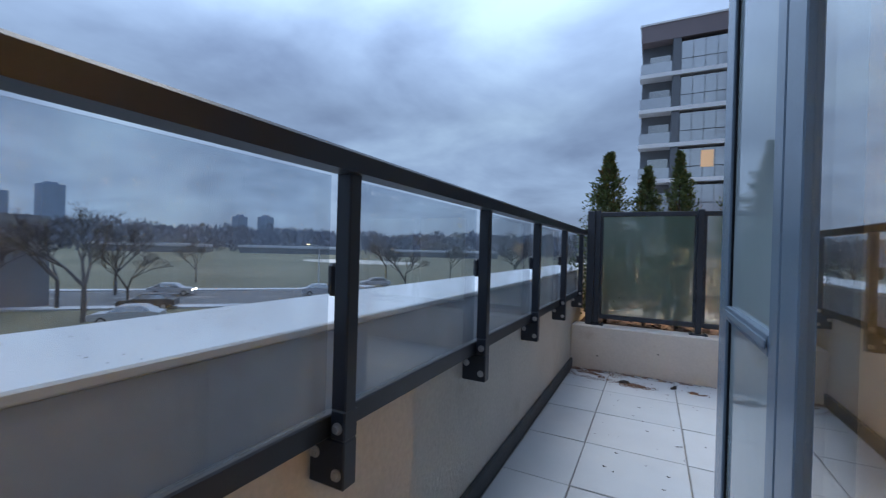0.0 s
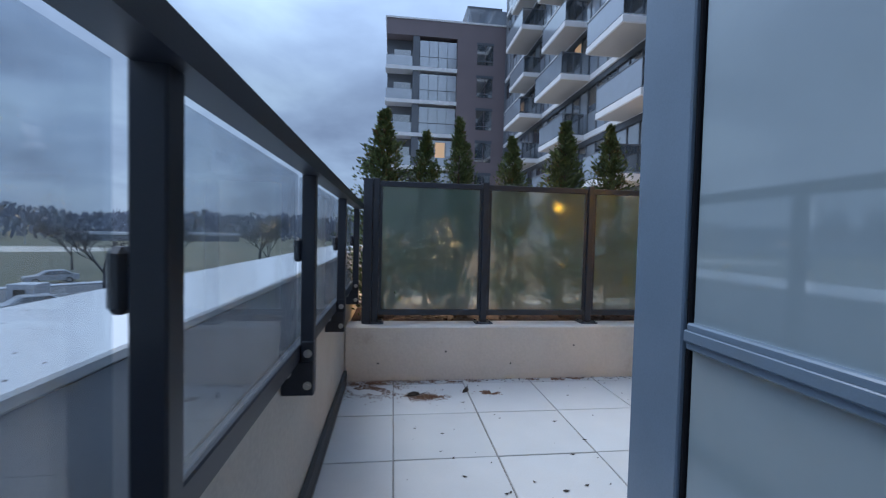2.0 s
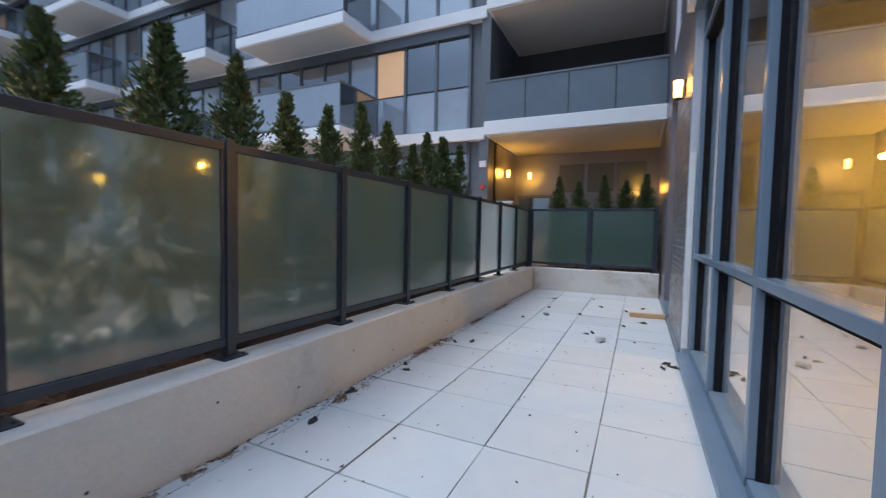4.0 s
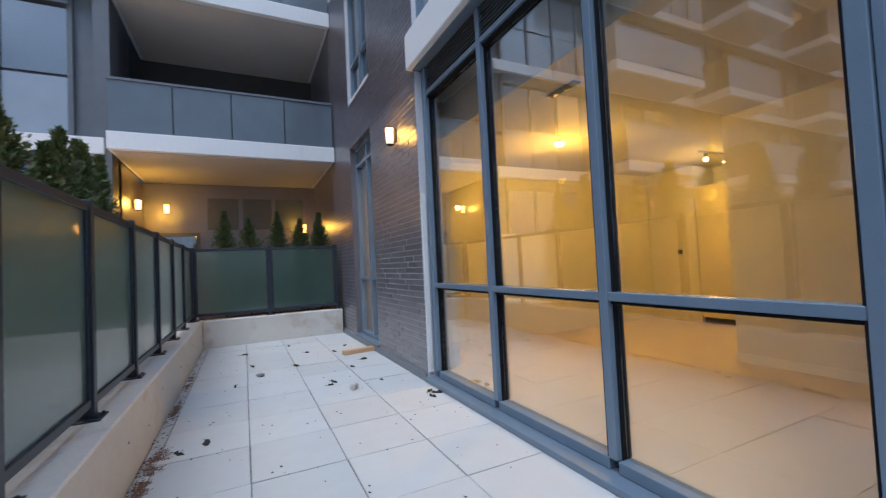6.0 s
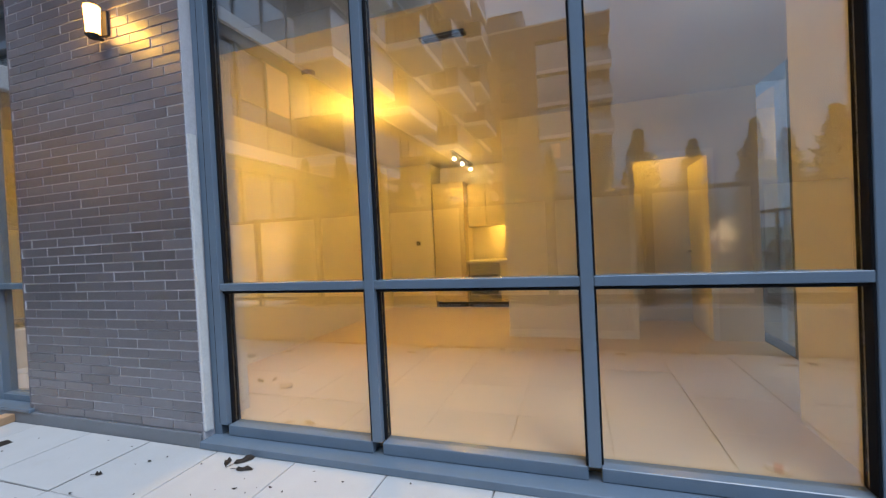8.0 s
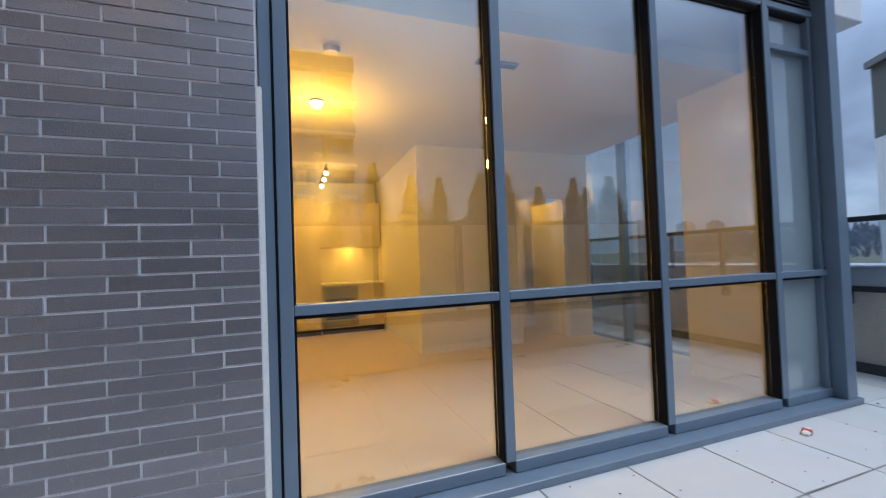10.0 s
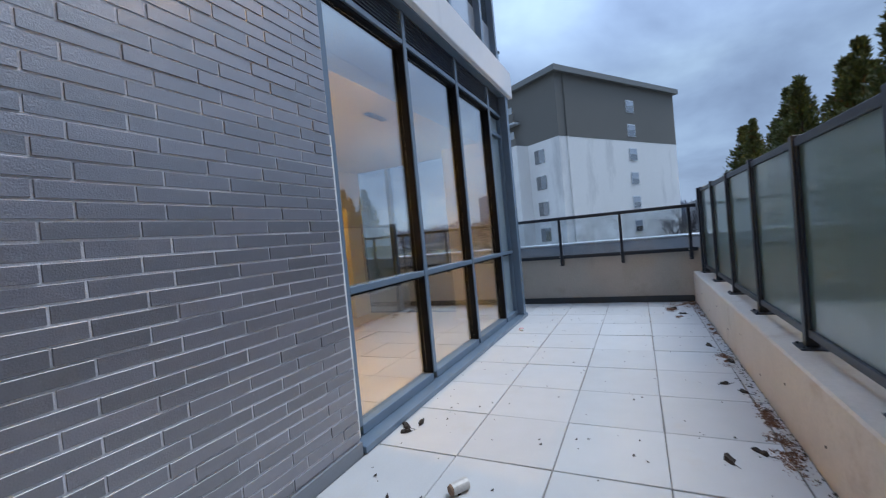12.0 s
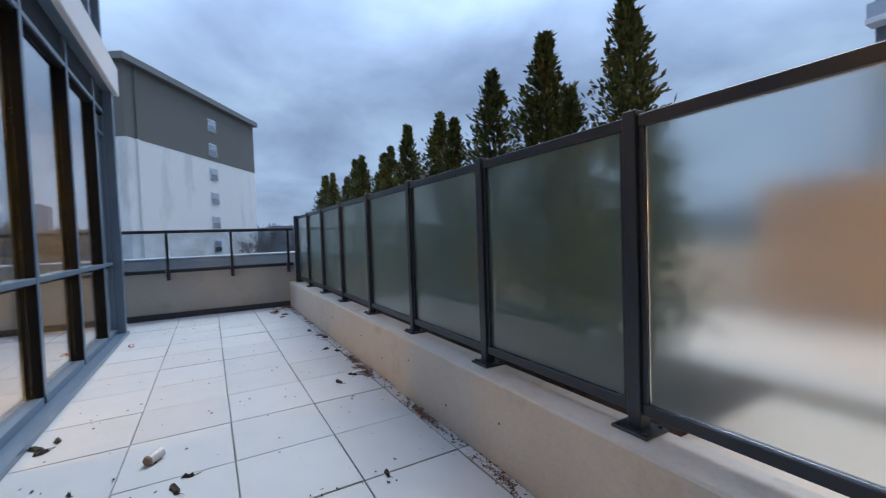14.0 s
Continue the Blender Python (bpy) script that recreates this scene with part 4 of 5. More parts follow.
for lv in range(-1, 9):
    z = S0 + 0.30 + SH * lv
    rows = ((9.75, 13.4), (16.2, 19.2), (22.0, 26.0), (29.0, 33.0)) if lv % 2 == 0 else ((9.95, 14.0), (15.4, 18.8), (22.5, 26.0), (29.5, 33.0))
    for y0, y1 in rows:
        d = 1.35 + (0.35 if lv % 2 == 0 else 0.0)
        bal = empty("balcony", "projecting white balcony with grey glass guard", "balcony", "balconies of the wing")
        block("slab", M["fascia"], bal, FX - d, FX - 0.105, y0, y1, z - 0.30, z - 0.02, 0.01)
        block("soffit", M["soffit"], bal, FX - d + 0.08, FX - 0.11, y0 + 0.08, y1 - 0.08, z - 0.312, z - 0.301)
        block("front_glass", M["bal_glass"], bal, FX - d + 0.03, FX - d + 0.05, y0 + 0.03, y1 - 0.03, z + 0.04, z + 1.05)
        block("side_glass", M["pane_far"], bal, FX - d + 0.055, FX - 0.11, y0 + 0.03, y0 + 0.05, z + 0.04, z + 1.05)
        block("far_side_glass", M["pane_far"], bal, FX - d + 0.055, FX - 0.11, y1 - 0.05, y1 - 0.03, z + 0.04, z + 1.05)
        block("hand_rail", M["metal_far"], bal, FX - d + 0.01, FX - d + 0.07, y0 + 0.01, y1 - 0.01, z + 1.055, z + 1.10)
        block("side_rail", M["metal_far"], bal, FX - d + 0.075, FX - 0.11, y0 + 0.01, y0 + 0.07, z + 1.055, z + 1.10)

# covered loggia between the wings
loggia = empty("loggia", "covered loggia with white slab edge, glass guard and brick back wall", "building")
for k in range(3):
    z = 3.62 + 2.98 * k
    block("slab_edge", M["fascia"], loggia, 8.36, 11.5, 2.43, 6.37, z, z + 0.32, 0.01)
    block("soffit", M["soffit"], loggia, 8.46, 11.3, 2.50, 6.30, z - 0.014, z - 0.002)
    for j in range(4):
        block("glass_guard", M["loggia_glass"], loggia, 8.42, 8.44, 2.45 + 0.98 * j, 3.41 + 0.98 * j, z + 0.34, z + 1.26)
    block("guard_rail", M["metal_far"], loggia, 8.40, 8.46, 2.43, 6.37, z + 1.265, z + 1.31)
block("back_wall", M["brick_far"], loggia, 11.3, 11.5, 1.8, 6.9, 0.1, 3.6)
# near-black colour paints the deep shade of the upper recess
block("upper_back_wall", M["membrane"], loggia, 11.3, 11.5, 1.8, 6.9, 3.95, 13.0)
block("return_wall", M["brick_far"], loggia, 8.752, 11.29, 2.0, 2.42, 0.105, 13.0)
block("back_door", M["pane_far"], loggia, 11.26, 11.29, 5.3, 6.2, 0.12, 2.3, 0.01)
block("back_door_frame", M["metal_far"], loggia, 11.27, 11.295, 5.22, 6.28, 0.11, 2.38)
block("pilaster_side", M["brick_far"], loggia, 9.2, 11.29, 6.38, 6.6, 0.1, 3.6)
for y in (4.7, 3.9, 3.1):
    block("back_panel", M["metal_far"], loggia, 11.27, 11.295, y - 0.35, y + 0.35, 2.45, 3.25, 0.01)
lamp_pos = ((10.2, 6.36, 2.9, 180), (11.27, 5.9, 2.95, 90), (11.27, 2.75, 2.45, 90))
for x, y, z, rz in lamp_pos:
    lantern((x, y, z), "lit warm wall lantern in the covered loggia").rotation_euler = (0, 0, radians(rz))
lamp_light("loggia_lamp_light", (10.2, 6.1, 2.95), 17, 0.06)
lamp_light("loggia_lamp_light", (11.0, 2.9, 2.5), 7, 0.06)
lamp_light("neighbour_lamp_light", (8.35, 8.4, 1.55), 60, 0.06, (1.0, 0.56, 0.22))
lamp_light("neighbour_lamp_light", (8.35, 14.4, 1.55), 35, 0.06, (1.0, 0.56, 0.22))
lantern((8.69, 8.4, 1.62), "lit warm wall lantern under the balcony").rotation_euler = (0, 0, radians(90))
tagged(block("exit_sign", M["cap"], None, 8.72, 8.745, 6.42, 6.60, 2.9, 3.06), "small white sign plate on the pilaster", "sign")
alarm = empty("alarm_bell", "small red alarm bell on the facade", "alarm")
bm = bmesh.new()
tube(bm, (8.70, 6.51, 2.4), (8.745, 6.51, 2.4), 0.055, 0.07, 12)
part("bell", bm, M["red"], alarm)

# ---- far wing with mauve walls ----
far = empty("apartment_building", "mauve precast apartment block with enclosed balconies and punched windows", "building")
AY = 40.0
block("wall", M["wall_a"], far, 4.3, 9.4, AY, AY + 8, -5, 21.2)
block("parapet_wall", M["wall_a"], far, -2.3, 4.3, AY, AY + 8, 19.75, 21.2)
block("roof_cap", M["fascia"], far, -2.4, 9.5, AY - 0.08, AY + 8, 21.2, 21.35)
block("recess_wall", M["metal_far"], far, -2.2, 4.3, AY + 1.2, AY + 8, -5, 19.75)
block("corner_pier", M["metal_far"], far, 0.15, 0.75, AY + 0.05, AY + 1.2, -5, 19.75)
for k in range(8):
    z = 16.75 - 3.05 * k
    block("slab_edge", M["fascia"], far, -2.35, 4.3, AY - 0.1, AY + 1.2, z - 0.17, z + 0.17)
    block("guard", M["bal_glass"], far, -2.3, 0.1, AY - 0.02, AY + 0.0, z + 0.18, z + 1.1)
    for j in range(4):
        block("winter_garden_pane", M["pane_blind"] if j % 2 else M["bal_glass"], far, 0.8 + 0.87 * j, 1.63 + 0.87 * j, AY + 0.02, AY + 0.06, z + 1.15, z + 2.6)
        block("winter_garden_guard", M["bal_glass"], far, 0.8 + 0.87 * j, 1.63 + 0.87 * j, AY - 0.02, AY + 0.02, z + 0.18, z + 1.08)
    block("dark_opening", M["pane_far"], far, -1.6, 0.0, AY + 1.15, AY + 1.19, z + 1.1, z + 2.1)
    w = empty("window", "", "")
    w.parent = far
    for a in (6.2, 7.0):
        block("pane", M["pane_far"], w, a, a + 0.74, AY - 0.03, AY - 0.01, z + 0.75, z + 2.55)
        block("sash", M["metal_far"], w, a, a + 0.74, AY - 0.05, AY - 0.005, z + 1.05, z + 1.12)
    block("head", M["louvre"], w, 6.15, 7.8, AY - 0.06, AY - 0.005, z + 2.56, z + 2.8)
block("lit_pane", M["lit"], far, 2.4, 3.3, AY - 0.03, AY - 0.022, 16.75 - 9.15 + 1.0, 16.75 - 9.15 + 2.4)
block("penthouse", M["metal_far"], far, 5.5, 9.0, AY + 2, AY + 8, 21.36, 24.0)
block("penthouse_glass", M["bal_glass"], far, 5.4, 9.4, AY + 1.0, AY + 1.1, 21.36, 23.2)

# ---- cream and taupe block beyond the parapet ----
bb = empty("apartment_building", "cream stucco apartment block with taupe top storeys", "building")
bb.matrix_world = pose(-34.5, -1.9, 0, 0, 0, 147.5)
W, D = 20.5, 16.0
block("wall", M["wall_b"], bb, 0, W, 0.0, D, -5, 10.2)
block("top_wall", M["wall_bt"], bb, -0.02, W + 0.02, -0.02, D, 10.2, 16.2)
block("roof_overhang", M["roof_b"], bb, -0.5, W + 0.4, -0.5, D, 16.2, 16.75)
for z0, z1, m in ((-5, 10.2, M["wall_b"]), (10.2, 16.2, M["wall_bt"])):
    block("rainwater_pipe", m, bb, 1.05, 1.20, -0.16, -0.03, z0, z1)
for k in range(7):
    z = 13.3 - 2.62 * k
    wv = empty("window", "", "")
    wv.parent = bb
    block("frame", M["cap"], wv, 10.9, 12.3, -0.06, -0.025, z, z + 1.35)
    block("pane", M["pane_blind"], wv, 11.0, 12.2, -0.09, -0.065, z + 0.7, z + 1.25)
    block("pane", M["pane_far"], wv, 11.0, 12.2, -0.09, -0.065, z + 0.1, z + 0.64)
    if z < 10:
        block("side_pane", M["pane_far"], bb, -0.06, -0.025, 2.0, 3.3, z, z + 1.35)
    block("balcony_slab", M["cap"], bb, -0.9, -0.03, 5.0, 13.0, z - 0.6, z - 0.42)
    block("balcony_guard", M["wall_bt"], bb, -0.9, -0.82, 5.0, 13.0, z - 0.40, z + 0.45)
    block("balcony_door", M["pane_far"], bb, -0.07, -0.025, 6.0, 12.0, z - 0.40, z + 1.5)
block("fin", M["wall_b"], bb, -1.6, 0.0, 4.2, 4.9, -5, 10.2)
tagged(block("low_annex", M["flash"], None, -58, -50, 10.5, 17, -5, 3.2), "low grey flat-roofed annex", "building")

# ---- landscape ----
tagged(block("ground", M["grass"], None, -2500, 2500, -2500, 2500, -5.6, -5.0), "brownish winter grass ground", "ground", kind="structure")
road = empty("road", "wet grey asphalt road with pale kerbs", "road", kind="structure")
road.matrix_world = pose(-37, 37.5, -5.0, 0, 0, -44)
bmr = ((-160, 160, -6.5, 6.5, 0.004, 0.02, M["asphalt"], "asphalt"), (-160, 160, 6.6, 8.4, 0.004, 0.14, M["snow"], "far_pavement"), (-160, 160, -8.4, -6.6, 0.004, 0.14, M["snow"], "near_pavement"))
for a, b, c, d, z0, z1, m, nm in bmr:
    block(nm, m, road, c, d, a, b, z0, z1)
for k in range(-20, 21):
    block("lane_mark", M["cap"], road, -0.08, 0.08, k * 7.0, k * 7.0 + 3, 0.022, 0.028)
tagged(block("parking_pavement", M["asphalt"], None, -30, -2.5, -60, 70, -4.998, -4.985), "grey parking area below the building", "road", kind="structure")
bm = bmesh.new()
pts = [bm.verts.new((-98 + 24 * math.cos(a * 0.3), 122 + 16 * math.sin(a * 0.3), -4.96)) for a in range(21)]
bm.faces.new(pts)
r = bmesh.ops.extrude_face_region(bm, geom=bm.faces[:])
for g in r["geom"]:
    if isinstance(g, bmesh.types.BMVert):
        g.co.z -= 0.05
tagged(part("infield", bm, M["sand"]), "pale sand ball field infield", "field", kind="structure")


def bare_tree(seed, h, at):
    """Leafless tree: trunk with forking limbs down to twigs."""
    rr = random.Random(seed)
    T = empty("bare_tree", "leafless winter street tree with fine branches", "tree", "bare street trees", at=at)
    bm = bmesh.new()
    tips = bmesh.new()

    def grow(p, d, ln, r, lv):
        q = p + d * ln
        tube(bm if lv < 2 else tips, p, q, r, r * 0.68, 6 if lv < 2 else 3, caps=False)
        if lv < 7:
            for _ in range(3):
                nd = (d + Vector((rr.uniform(-1, 1), rr.uniform(-1, 1), rr.uniform(-0.35, 0.6))) * 0.7).normalized()
                grow(q, nd, ln * rr.uniform(0.62, 0.82), r * 0.62, lv + 1)

    grow(Vector((0, 0, 0)), Vector((0, 0, 1)), h * 0.28, h * 0.022, 0)
    part("trunk", bm, M["twig"], T)
    part("crown", tips, M["twig"], T)
    return T


tr = bare_tree(1, 9.5, (-38.5, 15.0, -5))
copy_thing(tr, pose(-28.7, 44.0, -5, 0, 0, 80) @ Matrix.Scale(0.72, 4))
for i, (x, y, s) in enumerate(((-62, 38, 0.7), (-47, 66, 0.8), (-36, 72, 0.75), (-25, 78, 0.9), (-20, 66, 0.8), (-70, 20, 0.9), (-58, 6, 1.0), (-30, 95, 1.0), (-14, 84, 0.9), (-44, 11, 0.8), (-47, 16.5, 0.95), (-42, 19.5, 0.7), (-54, 24, 0.9), (-46, 7, 0.85))):
    copy_thing(tr, pose(x, y, -5, 0, 0, 77 * i) @ Matrix.Scale(s, 4))

# far woods: many small clumps along the horizon, haze put into their colour
vs, fs = [], []
rr = random.Random(9)
for i in range(26000):
    a = rr.uniform(-0.35, 2.2)
    dist = rr.uniform(265, 460)
    x, y = -dist * math.cos(a - 0.2), dist * math.sin(a - 0.2)
    top = 15.0 + 6.0 * noise.noise(Vector((a * 9, dist * 0.01, 0))) + 3.0 * noise.noise(Vector((a * 34, 1, 3)))
    top *= dist / 330
    z = -5 + top * rr.random() ** 0.7
    w, h = rr.uniform(0.2, 0.8), rr.uniform(0.9, 2.6)
    c = Vector((x, y, z))
    b = len(vs)
    tl = Vector((-y, x, 0)).normalized() * w
    lean = Vector((rr.uniform(-0.6, 0.6), rr.uniform(-0.6, 0.6), h))
    vs += [c + tl, c + lean, c - tl, c - lean]
    fs.append((b, b + 1, b + 2, b + 3))
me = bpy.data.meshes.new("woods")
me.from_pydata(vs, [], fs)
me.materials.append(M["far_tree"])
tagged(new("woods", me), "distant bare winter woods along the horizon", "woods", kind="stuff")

for i, (x, y, w, d, h) in enumerate(((-190, 178, 60, 14, 5), (-128, 215, 44, 12, 4.5), (-100, 232, 30, 12, 5), (-230, 120, 50, 14, 5))):
    s = empty("warehouse", "long low pale warehouse with flat roof", "building", "low warehouses")
    s.matrix_world = pose(x, y, -5, 0, 0, 40)
    block("wall", M["flash"], s, -w / 2, w / 2, -d / 2, d / 2, 0, h * 0.62)
    block("roof", M["shed"], s, -w / 2 - 0.5, w / 2 + 0.5, -d / 2 - 0.5, d / 2 + 0.5, h * 0.62, h * 0.9)
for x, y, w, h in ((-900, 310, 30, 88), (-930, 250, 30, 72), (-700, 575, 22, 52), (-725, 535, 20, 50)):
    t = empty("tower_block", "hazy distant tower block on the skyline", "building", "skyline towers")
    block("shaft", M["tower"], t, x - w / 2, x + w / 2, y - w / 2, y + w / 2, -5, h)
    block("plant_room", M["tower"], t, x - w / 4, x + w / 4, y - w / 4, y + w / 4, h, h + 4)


def car(at, turn, paint, label, lights=False):
    c = empty("car", label, "car")
    bm = bmesh.new()
    prof = [(-2.2, 0.35), (2.2, 0.35), (2.25, 0.65), (2.1, 0.82), (1.1, 0.92), (0.45, 1.40), (-1.05, 1.42), (-1.75, 0.98), (-2.2, 0.92)]
    sides = [[bm.verts.new((x, s * (0.88 if z < 1 else 0.68), z)) for x, z in prof] for s in (-1, 1)]
    for i in range(len(prof)):
        j = (i + 1) % len(prof)
        bm.faces.new((sides[0][i], sides[0][j], sides[1][j], sides[1][i]))
    bm.faces.new(sides[0]), bm.faces.new(sides[1][::-1])
    part("body", bm, paint, c)
    for s in (-1, 1):
        bm = bmesh.new()
        q = [bm.verts.new(p) for p in ((1.0, s * 0.87, 0.95), (0.42, s * 0.74, 1.34), (-1.0, s * 0.74, 1.36), (-1.6, s * 0.86, 1.0))]
        bm.faces.new(q)
        for g in bmesh.ops.extrude_face_region(bm, geom=bm.faces[:])["geom"]:
            if isinstance(g, bmesh.types.BMVert):
                g.co.y += s * 0.03
        part("side_window", bm, M["pane_far"], c)
        block("headlight", M["head"] if lights else M["cap"], c, 2.2, 2.27, s * 0.65 - 0.16, s * 0.65 + 0.16, 0.62, 0.76, 0.01)
        for x in (-1.35, 1.35):
            bm = bmesh.new()
            tube(bm, (x, s * 0.72, 0.32), (x, s * 0.90, 0.32), 0.32, seg=16)
            wh = part("wheel", bm, M["black"], c)
            bm = bmesh.new()
            tube(bm, (x, s * 0.90, 0.32), (x, s * 0.915, 0.32), 0.19, seg=12)
            part("rim", bm, M["bolt"], wh)
    c.matrix_world = pose(at[0], at[1], -4.98, 0, 0, turn)
    return c


car((-49.5, 27.5), 46, M["car_w"], "silver saloon car on the road with lit headlights", True)
car((-41.5, 21.0), 226, M["car_d"], "dark hatchback parked beside the road")
car((-35.5, 16.5), 226, M["car_w"], "pale car parked in the lot")
car((-37.0, 38.0), 46, M["car_w"], "silver estate car on the road")
car((-38.5, 51.0), 226, M["car_w"], "white saloon on the far lane")
car((-26.5, 33.0), 226, M["car_w"], "white car parked by the kerb")
kiosk = empty("utility_cabinet", "pale roadside utility cabinet with dark vent", "cabinet")
block("body", M["shed"], kiosk, -28.4, -26.6, 33.6, 35.0, -4.98, -2.9, 0.03)
block("vent", M["black"], kiosk, -27.9, -27.2, 33.55, 33.59, -3.9, -3.3)


def street_lamp(at, h, turn):
    s = empty("street_lamp", "slim grey street lamp beside the road", "street lamp", "street lamps")
    bm = bmesh.new()
    tube(bm, (0, 0, 0), (0, 0, h), 0.09, 0.06, 8)
    part("pole", bm, M["shed"], s)
    bm = bmesh.new()
    tube(bm, (0, 0, h), (1.6, 0, h + 0.25), 0.05, 0.04, 6)
    part("arm", bm, M["shed"], s)
    block("lantern", M["street"], s, 1.5, 2.0, -0.12, 0.12, h + 0.16, h + 0.27, 0.02)
    s.matrix_world = pose(*at, -5, 0, 0, turn)


for at, h in (((-45.0, 45.8), 6.0), ((-120, 150), 9), ((-140, 175), 9), ((-60, 200), 9), ((-45, 190), 9), ((-70, 160), 9)):
    street_lamp(at, h, 200)

# ---- litter and small things on the terrace ----
def litter(x, y, s, turn, seed):
    rr = random.Random(seed)
    bm = bmesh.new()
    n = 9
    prof = [(s * (0.55 + 0.45 * rr.random()) * math.cos(6.283 * i / n) * 1.6, s * (0.3 + 0.4 * rr.random()) * math.sin(6.283 * i / n)) for i in range(n)]
    lo = [bm.verts.new((a, b, 0.001)) for a, b in prof]
    hi = [bm.verts.new((a * 0.7, b * 0.7, 0.006 + 0.02 * rr.random())) for a, b in prof]
    for i in range(n):
        bm.faces.new((lo[i], lo[(i + 1) % n], hi[(i + 1) % n], hi[i]))
    c = bm.verts.new((0, 0, 0.008))
    for i in range(n):
        bm.faces.new((hi[i], hi[(i + 1) % n], c))
    bm.faces.new(lo[::-1])
    tube(bm, (s * 1.2, 0, 0.005), (s * 2.2, s * 0.3, 0.008), 0.0025, 0.0015, 4)
    o = tagged(part("dead_leaf", bm, M["litter"]), "curled dark dead leaf on the pavers", "leaf", "dead leaves on the terrace")
    o.matrix_world = pose(x, y, 0.001, 0, 0, turn)


spots = [(4.41, 3.36, 0.045, 20), (4.30, 3.42, 0.03, 80), (3.26, 4.58, 0.05, 10), (3.15, 4.75, 0.04, 40), (3.36, 2.52, 0.05, 60), (3.28, 2.60, 0.04, 10), (3.45, 2.56, 0.035, 120), (4.15, 2.86, 0.02, 30), (1.43, 4.9, 0.06, 5), (5.0, 3.0, 0.04, 25), (5.35, 2.75, 0.045, 70), (6.2, 3.0, 0.05, 10), (6.4, 3.4, 0.04, 40), (5.9, 4.2, 0.04, 15), (6.9, 4.3, 0.05, 80), (4.9, 4.4, 0.03, 0), (2.2, 4.85, 0.04, 33), (2.05, 4.75, 0.03, 99), (0.9, 4.8, 0.05, 12), (6.6, 2.75, 0.05, 140), (7.2, 3.6, 0.03, 20), (-1.2, 4.62, 0.06, 15), (-0.75, 4.70, 0.04, 60), (5.55, 3.65, 0.05, 30)]
for i, (x, y, s, a) in enumerate(spots):
    litter(x, y, s, a, i)
bm = bmesh.new()
rr = random.Random(21)
for i in range(900):
    if i % 3:
        x, y = rr.uniform(-1.7, 8.0), PLANT_Y - abs(rr.gauss(0, 0.05)) - 0.005
    else:
        x, y = rr.uniform(-1.4, 7.8), rr.uniform(2.5, 4.9)
    s = rr.uniform(0.003, 0.012)
    a = rr.uniform(0, 6)
    q = [bm.verts.new((x + s * math.cos(a + k * 1.57) * (1.8 if k % 2 else 0.7), y + s * math.sin(a + k * 1.57), 0.0015 + 0.004 * (k % 2))) for k in range(4)]
    bm.faces.new(q)
tagged(part("crumbs", bm, M["litter"]), "scattered dark crumbs and twigs on the pavers", "debris", kind="stuff")


def smear(x, y, sx, sy, seed, m, nm, label):
    """Loose soil: a dense middle of crumbs thinning out to its edge."""
    rr = random.Random(seed)
    bm = bmesh.new()
    for i in range(int(900 + 6000 * sx * sy * 4)):
        px, py = x + rr.gauss(0, sx * 0.5), min(y + rr.gauss(0, sy * 0.5), PLANT_Y - 0.003)
        if noise.noise(Vector((px * 9, py * 9, seed))) < -0.12:
            continue
        q, a = rr.uniform(0.002, 0.007), rr.uniform(0, 6)
        h = rr.uniform(0.001, 0.006)
        ring = [bm.verts.new((px + q * math.cos(a + k * 2.1) * rr.uniform(0.6, 1.5), py + q * math.sin(a + k * 2.1), 0.0015)) for k in range(3)]
        top = bm.verts.new((px, py, 0.0015 + h))
        for k in range(3):
            bm.faces.new((ring[k], ring[(k + 1) % 3], top))
    tagged(part(nm, bm, m), label, "debris", kind="stuff")


for i, (x, y, sx, sy) in enumerate(((-1.52, 4.78, 0.26, 0.20), (-1.60, 4.90, 0.2, 0.06), (-1.10, 4.58, 0.16, 0.07), (-0.9, 4.92, 0.35, 0.04), (-0.55, 4.64, 0.07, 0.04), (1.35, 4.87, 0.22, 0.06), (3.1, 4.88, 0.25, 0.07), (2.7, 4.90, 0.3, 0.05), (4.3, 4.92, 0.3, 0.035), (0.2, 4.93, 0.4, 0.03), (5.5, 4.92, 0.4, 0.035))):
    smear(x, y, sx, sy, i, M["dirt"], "soil_smear", "brown soil washed out along the planter foot")
can = empty("drink_can", "crumpled silver drink can lying on the pavers", "can")
bm = bmesh.new()
tube(bm, (-0.055, 0, 0.034), (0.045, 0, 0.032), 0.033, 0.031, 16)
part("body", bm, M["can"], can, smooth=False)
bm = bmesh.new()
tube(bm, (0.0455, 0, 0.032), (0.058, 0, 0.032), 0.031, 0.025, 16)
part("end", bm, M["can_end"], can, "brown stained can end")
can.matrix_world = pose(3.99, 3.225, 0.001, 0, 0, -35)
lumber = tagged(block("lumber_offcut", M["wood"], None, -0.05, 0.05, -0.25, 0.25, 0, 0.065, 0.004), "raw lumber offcut lying by the brick wall", "wood")
lumber.matrix_world = pose(5.85, 2.70, 0.002, 0, 0, 8)
wrap = tagged(block("wrapper", M["paper"], None, -0.06, 0.06, -0.025, 0.025, 0, 0.03, 0.012), "crumpled white and red wrapper by the window sill", "wrapper")
wrap.matrix_world = pose(0.32, 2.62, 0.001, 0, 0, 20)
wr = block("red_band", M["red"], wrap, -0.02, 0.02, -0.027, 0.027, 0.002, 0.032)
roller = empty("door_stop", "grey metal door stop on the pavers", "door stop")
block("body", M["flash"], roller, -0.04, 0.04, -0.04, 0.04, 0, 0.035, 0.008)
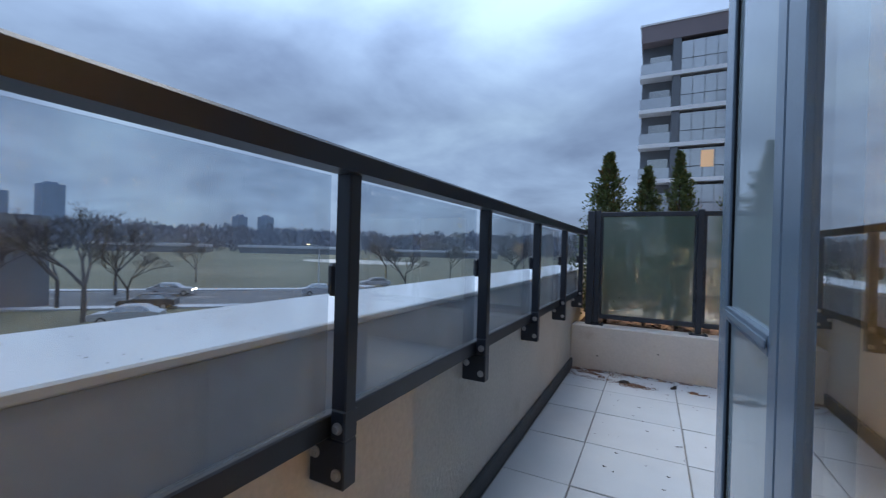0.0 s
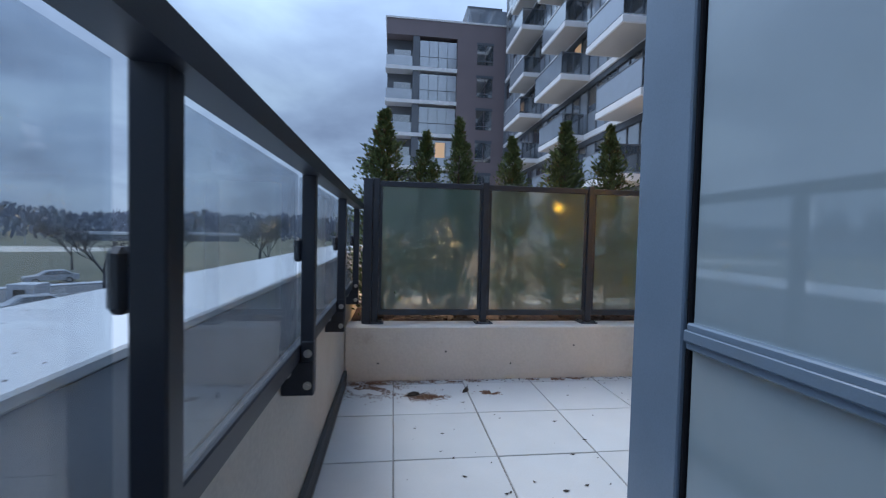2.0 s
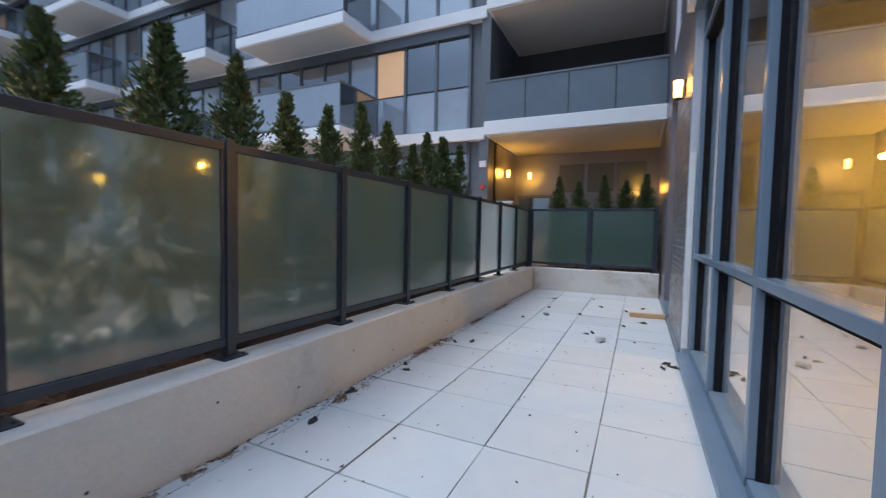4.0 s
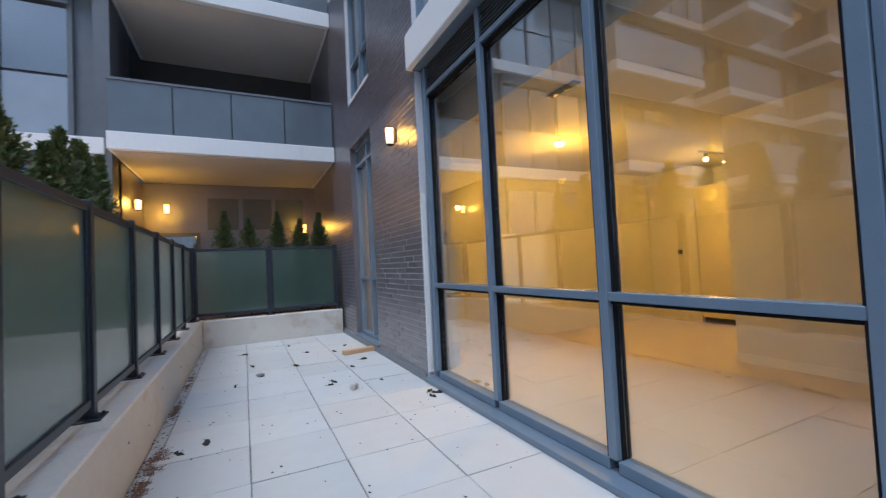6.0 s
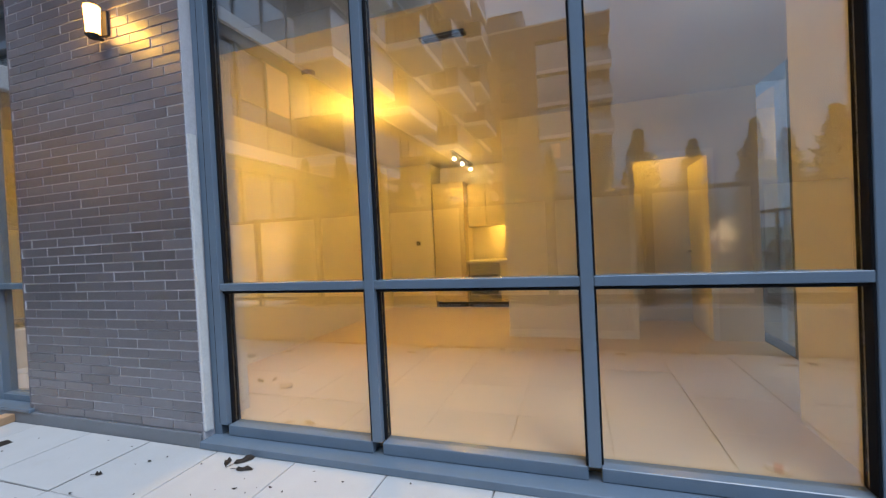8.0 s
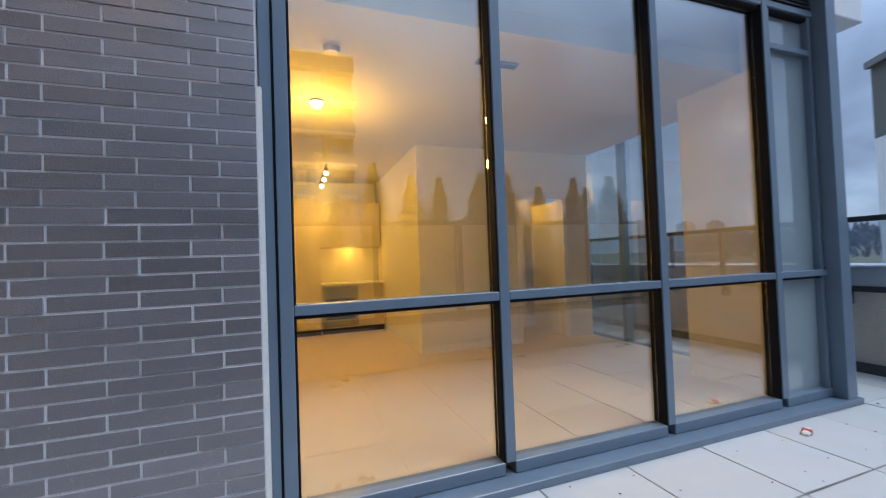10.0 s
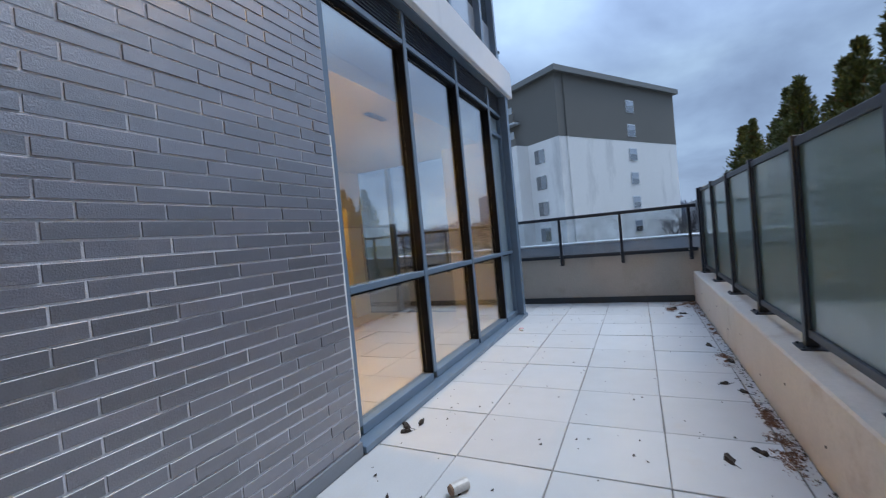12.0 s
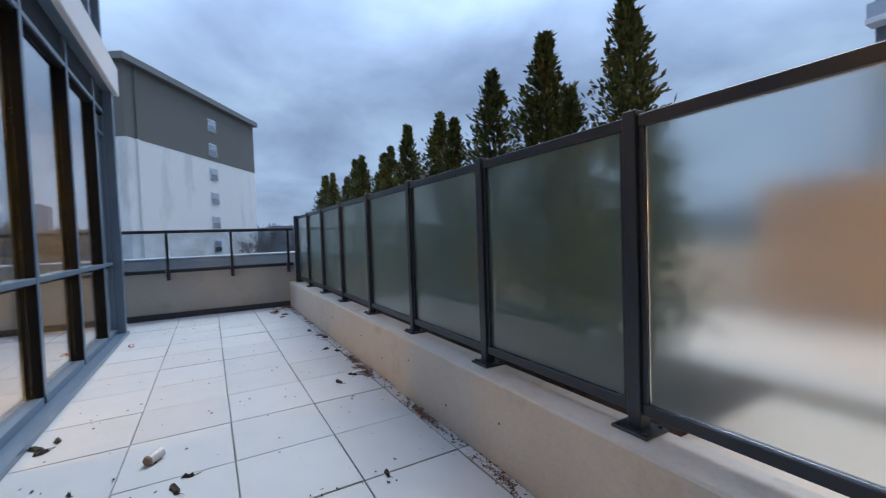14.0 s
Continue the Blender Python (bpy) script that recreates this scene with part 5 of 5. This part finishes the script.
block("foot", M["black"], roller, -0.05, 0.05, -0.02, 0.02, 0, 0.012, 0.003)
roller.matrix_world = pose(5.25, 4.12, 0.001, 0, 0, 25)

# form-tie holes and patches in the planter wall
for i in range(16):
    bm = bmesh.new()
    tube(bm, (0, 0, 0), (0, 0.004, 0), 0.009, 0.007, 8)
    h = part("tie_hole", bm, M["membrane"], planter)
    h.location = (-1.5 + 0.61 * i, PLANT_Y - 0.003, 0.16 + 0.13 * ((i * 3) % 2) + 0.03 * math.sin(i * 5))
# dried water specks on the coping
bm = bmesh.new()
for i in range(160):
    x, y = rr.uniform(-2.4, -1.93), rr.uniform(-1.0, 6.0)
    tube(bm, (x, y, 1.0895), (x, y, 1.0915), rr.uniform(0.002, 0.006), 0.002, 5)
tagged(part("coping_grit", bm, M["litter"]), "dark grit and twigs on the white coping", "debris", kind="stuff")

# ---- pavers ----
def paver_mesh(wx, wy):
    bm = bmesh.new()
    box(bm, 0, wx, 0, wy, -0.011, 0.0, 0.003)
    me = bpy.data.meshes.new("paver")
    bmesh.ops.recalc_face_normals(bm, faces=bm.faces[:])
    bm.to_mesh(me)
    bm.free()
    me.materials.append(M["paver"])
    return me


cache = {}
GX, GY, SX, SY = -1.362, 3.055, 0.6255, 0.607
rr = random.Random(4)
for i in range(-1, 16):
    for j in range(-12, 4):
        x0, x1 = GX + SX * i, GX + SX * (i + 1)
        y0, y1 = GY + SY * j, GY + SY * (j + 1)
        x0, x1 = max(x0, PAR_X + 0.035), min(x1, PLANT_X - 0.004)
        y1 = min(y1, PLANT_Y - 0.004)
        if y0 < 2.44:
            if x0 > -0.8:
                if y1 > 2.42:
                    y0 = max(y0, 2.45)
                else:
                    continue
            else:
                x1 = min(x1, WEST_X - 0.012)
        if x1 - x0 < 0.03 or y1 - y0 < 0.03:
            continue
        key = (round(x1 - x0 - 0.008, 3), round(y1 - y0 - 0.008, 3))
        if key not in cache:
            cache[key] = paver_mesh(*key)
        p = linked("paver", cache[key], floor, (x0 + 0.004, y0 + 0.004, rr.uniform(-0.0025, 0.0015)))
        p.rotation_euler = (rr.uniform(-0.002, 0.002), rr.uniform(-0.002, 0.002), rr.uniform(-0.005, 0.005))

# ---- bricks ----
CH, BL, JT = 0.0708, 0.312, 0.010


def brick_mesh(w):
    bm = bmesh.new()
    box(bm, 0, w, -0.03, 0, 0, CH - JT, 0.0015)
    me = bpy.data.meshes.new("brick")
    bmesh.ops.recalc_face_normals(bm, faces=bm.faces[:])
    bm.to_mesh(me)
    bm.free()
    me.materials.append(M["brick"])
    return me


cache = {}
joined = bmesh.new()
rr = random.Random(11)
for a, b, z0, z1 in ((3.80, 5.655, 0.095, 7.2), (5.66, 7.02, 3.56, 4.40), (5.66, 7.02, 6.51, 7.2), (7.025, 8.74, 0.095, 7.2)):
    for k in range(int((z1 - z0) / CH)):
        z = z0 + k * CH
        x = a - (0.04 + 0.112 * (k % 2) + rr.uniform(-0.006, 0.006))
        while x < b:
            xa, xb = max(x, a), min(x + BL - JT, b)
            if xb - xa > 0.02:
                if a == 3.80 and z < 3.45:
                    w = round(xb - xa, 3)
                    if w not in cache:
                        cache[w] = brick_mesh(w)
                    linked("brick", cache[w], brick_wall, (xa, BR_Y + rr.uniform(-0.003, 0.003), z))
                else:
                    box(joined, xa, xb, BR_Y - 0.03, BR_Y + rr.uniform(-0.001, 0.001), z, z + CH - JT)
            x += BL
o = part("upper_bricks", joined, M["brick_far"], brick_wall)
tagged(o, kind="stuff")
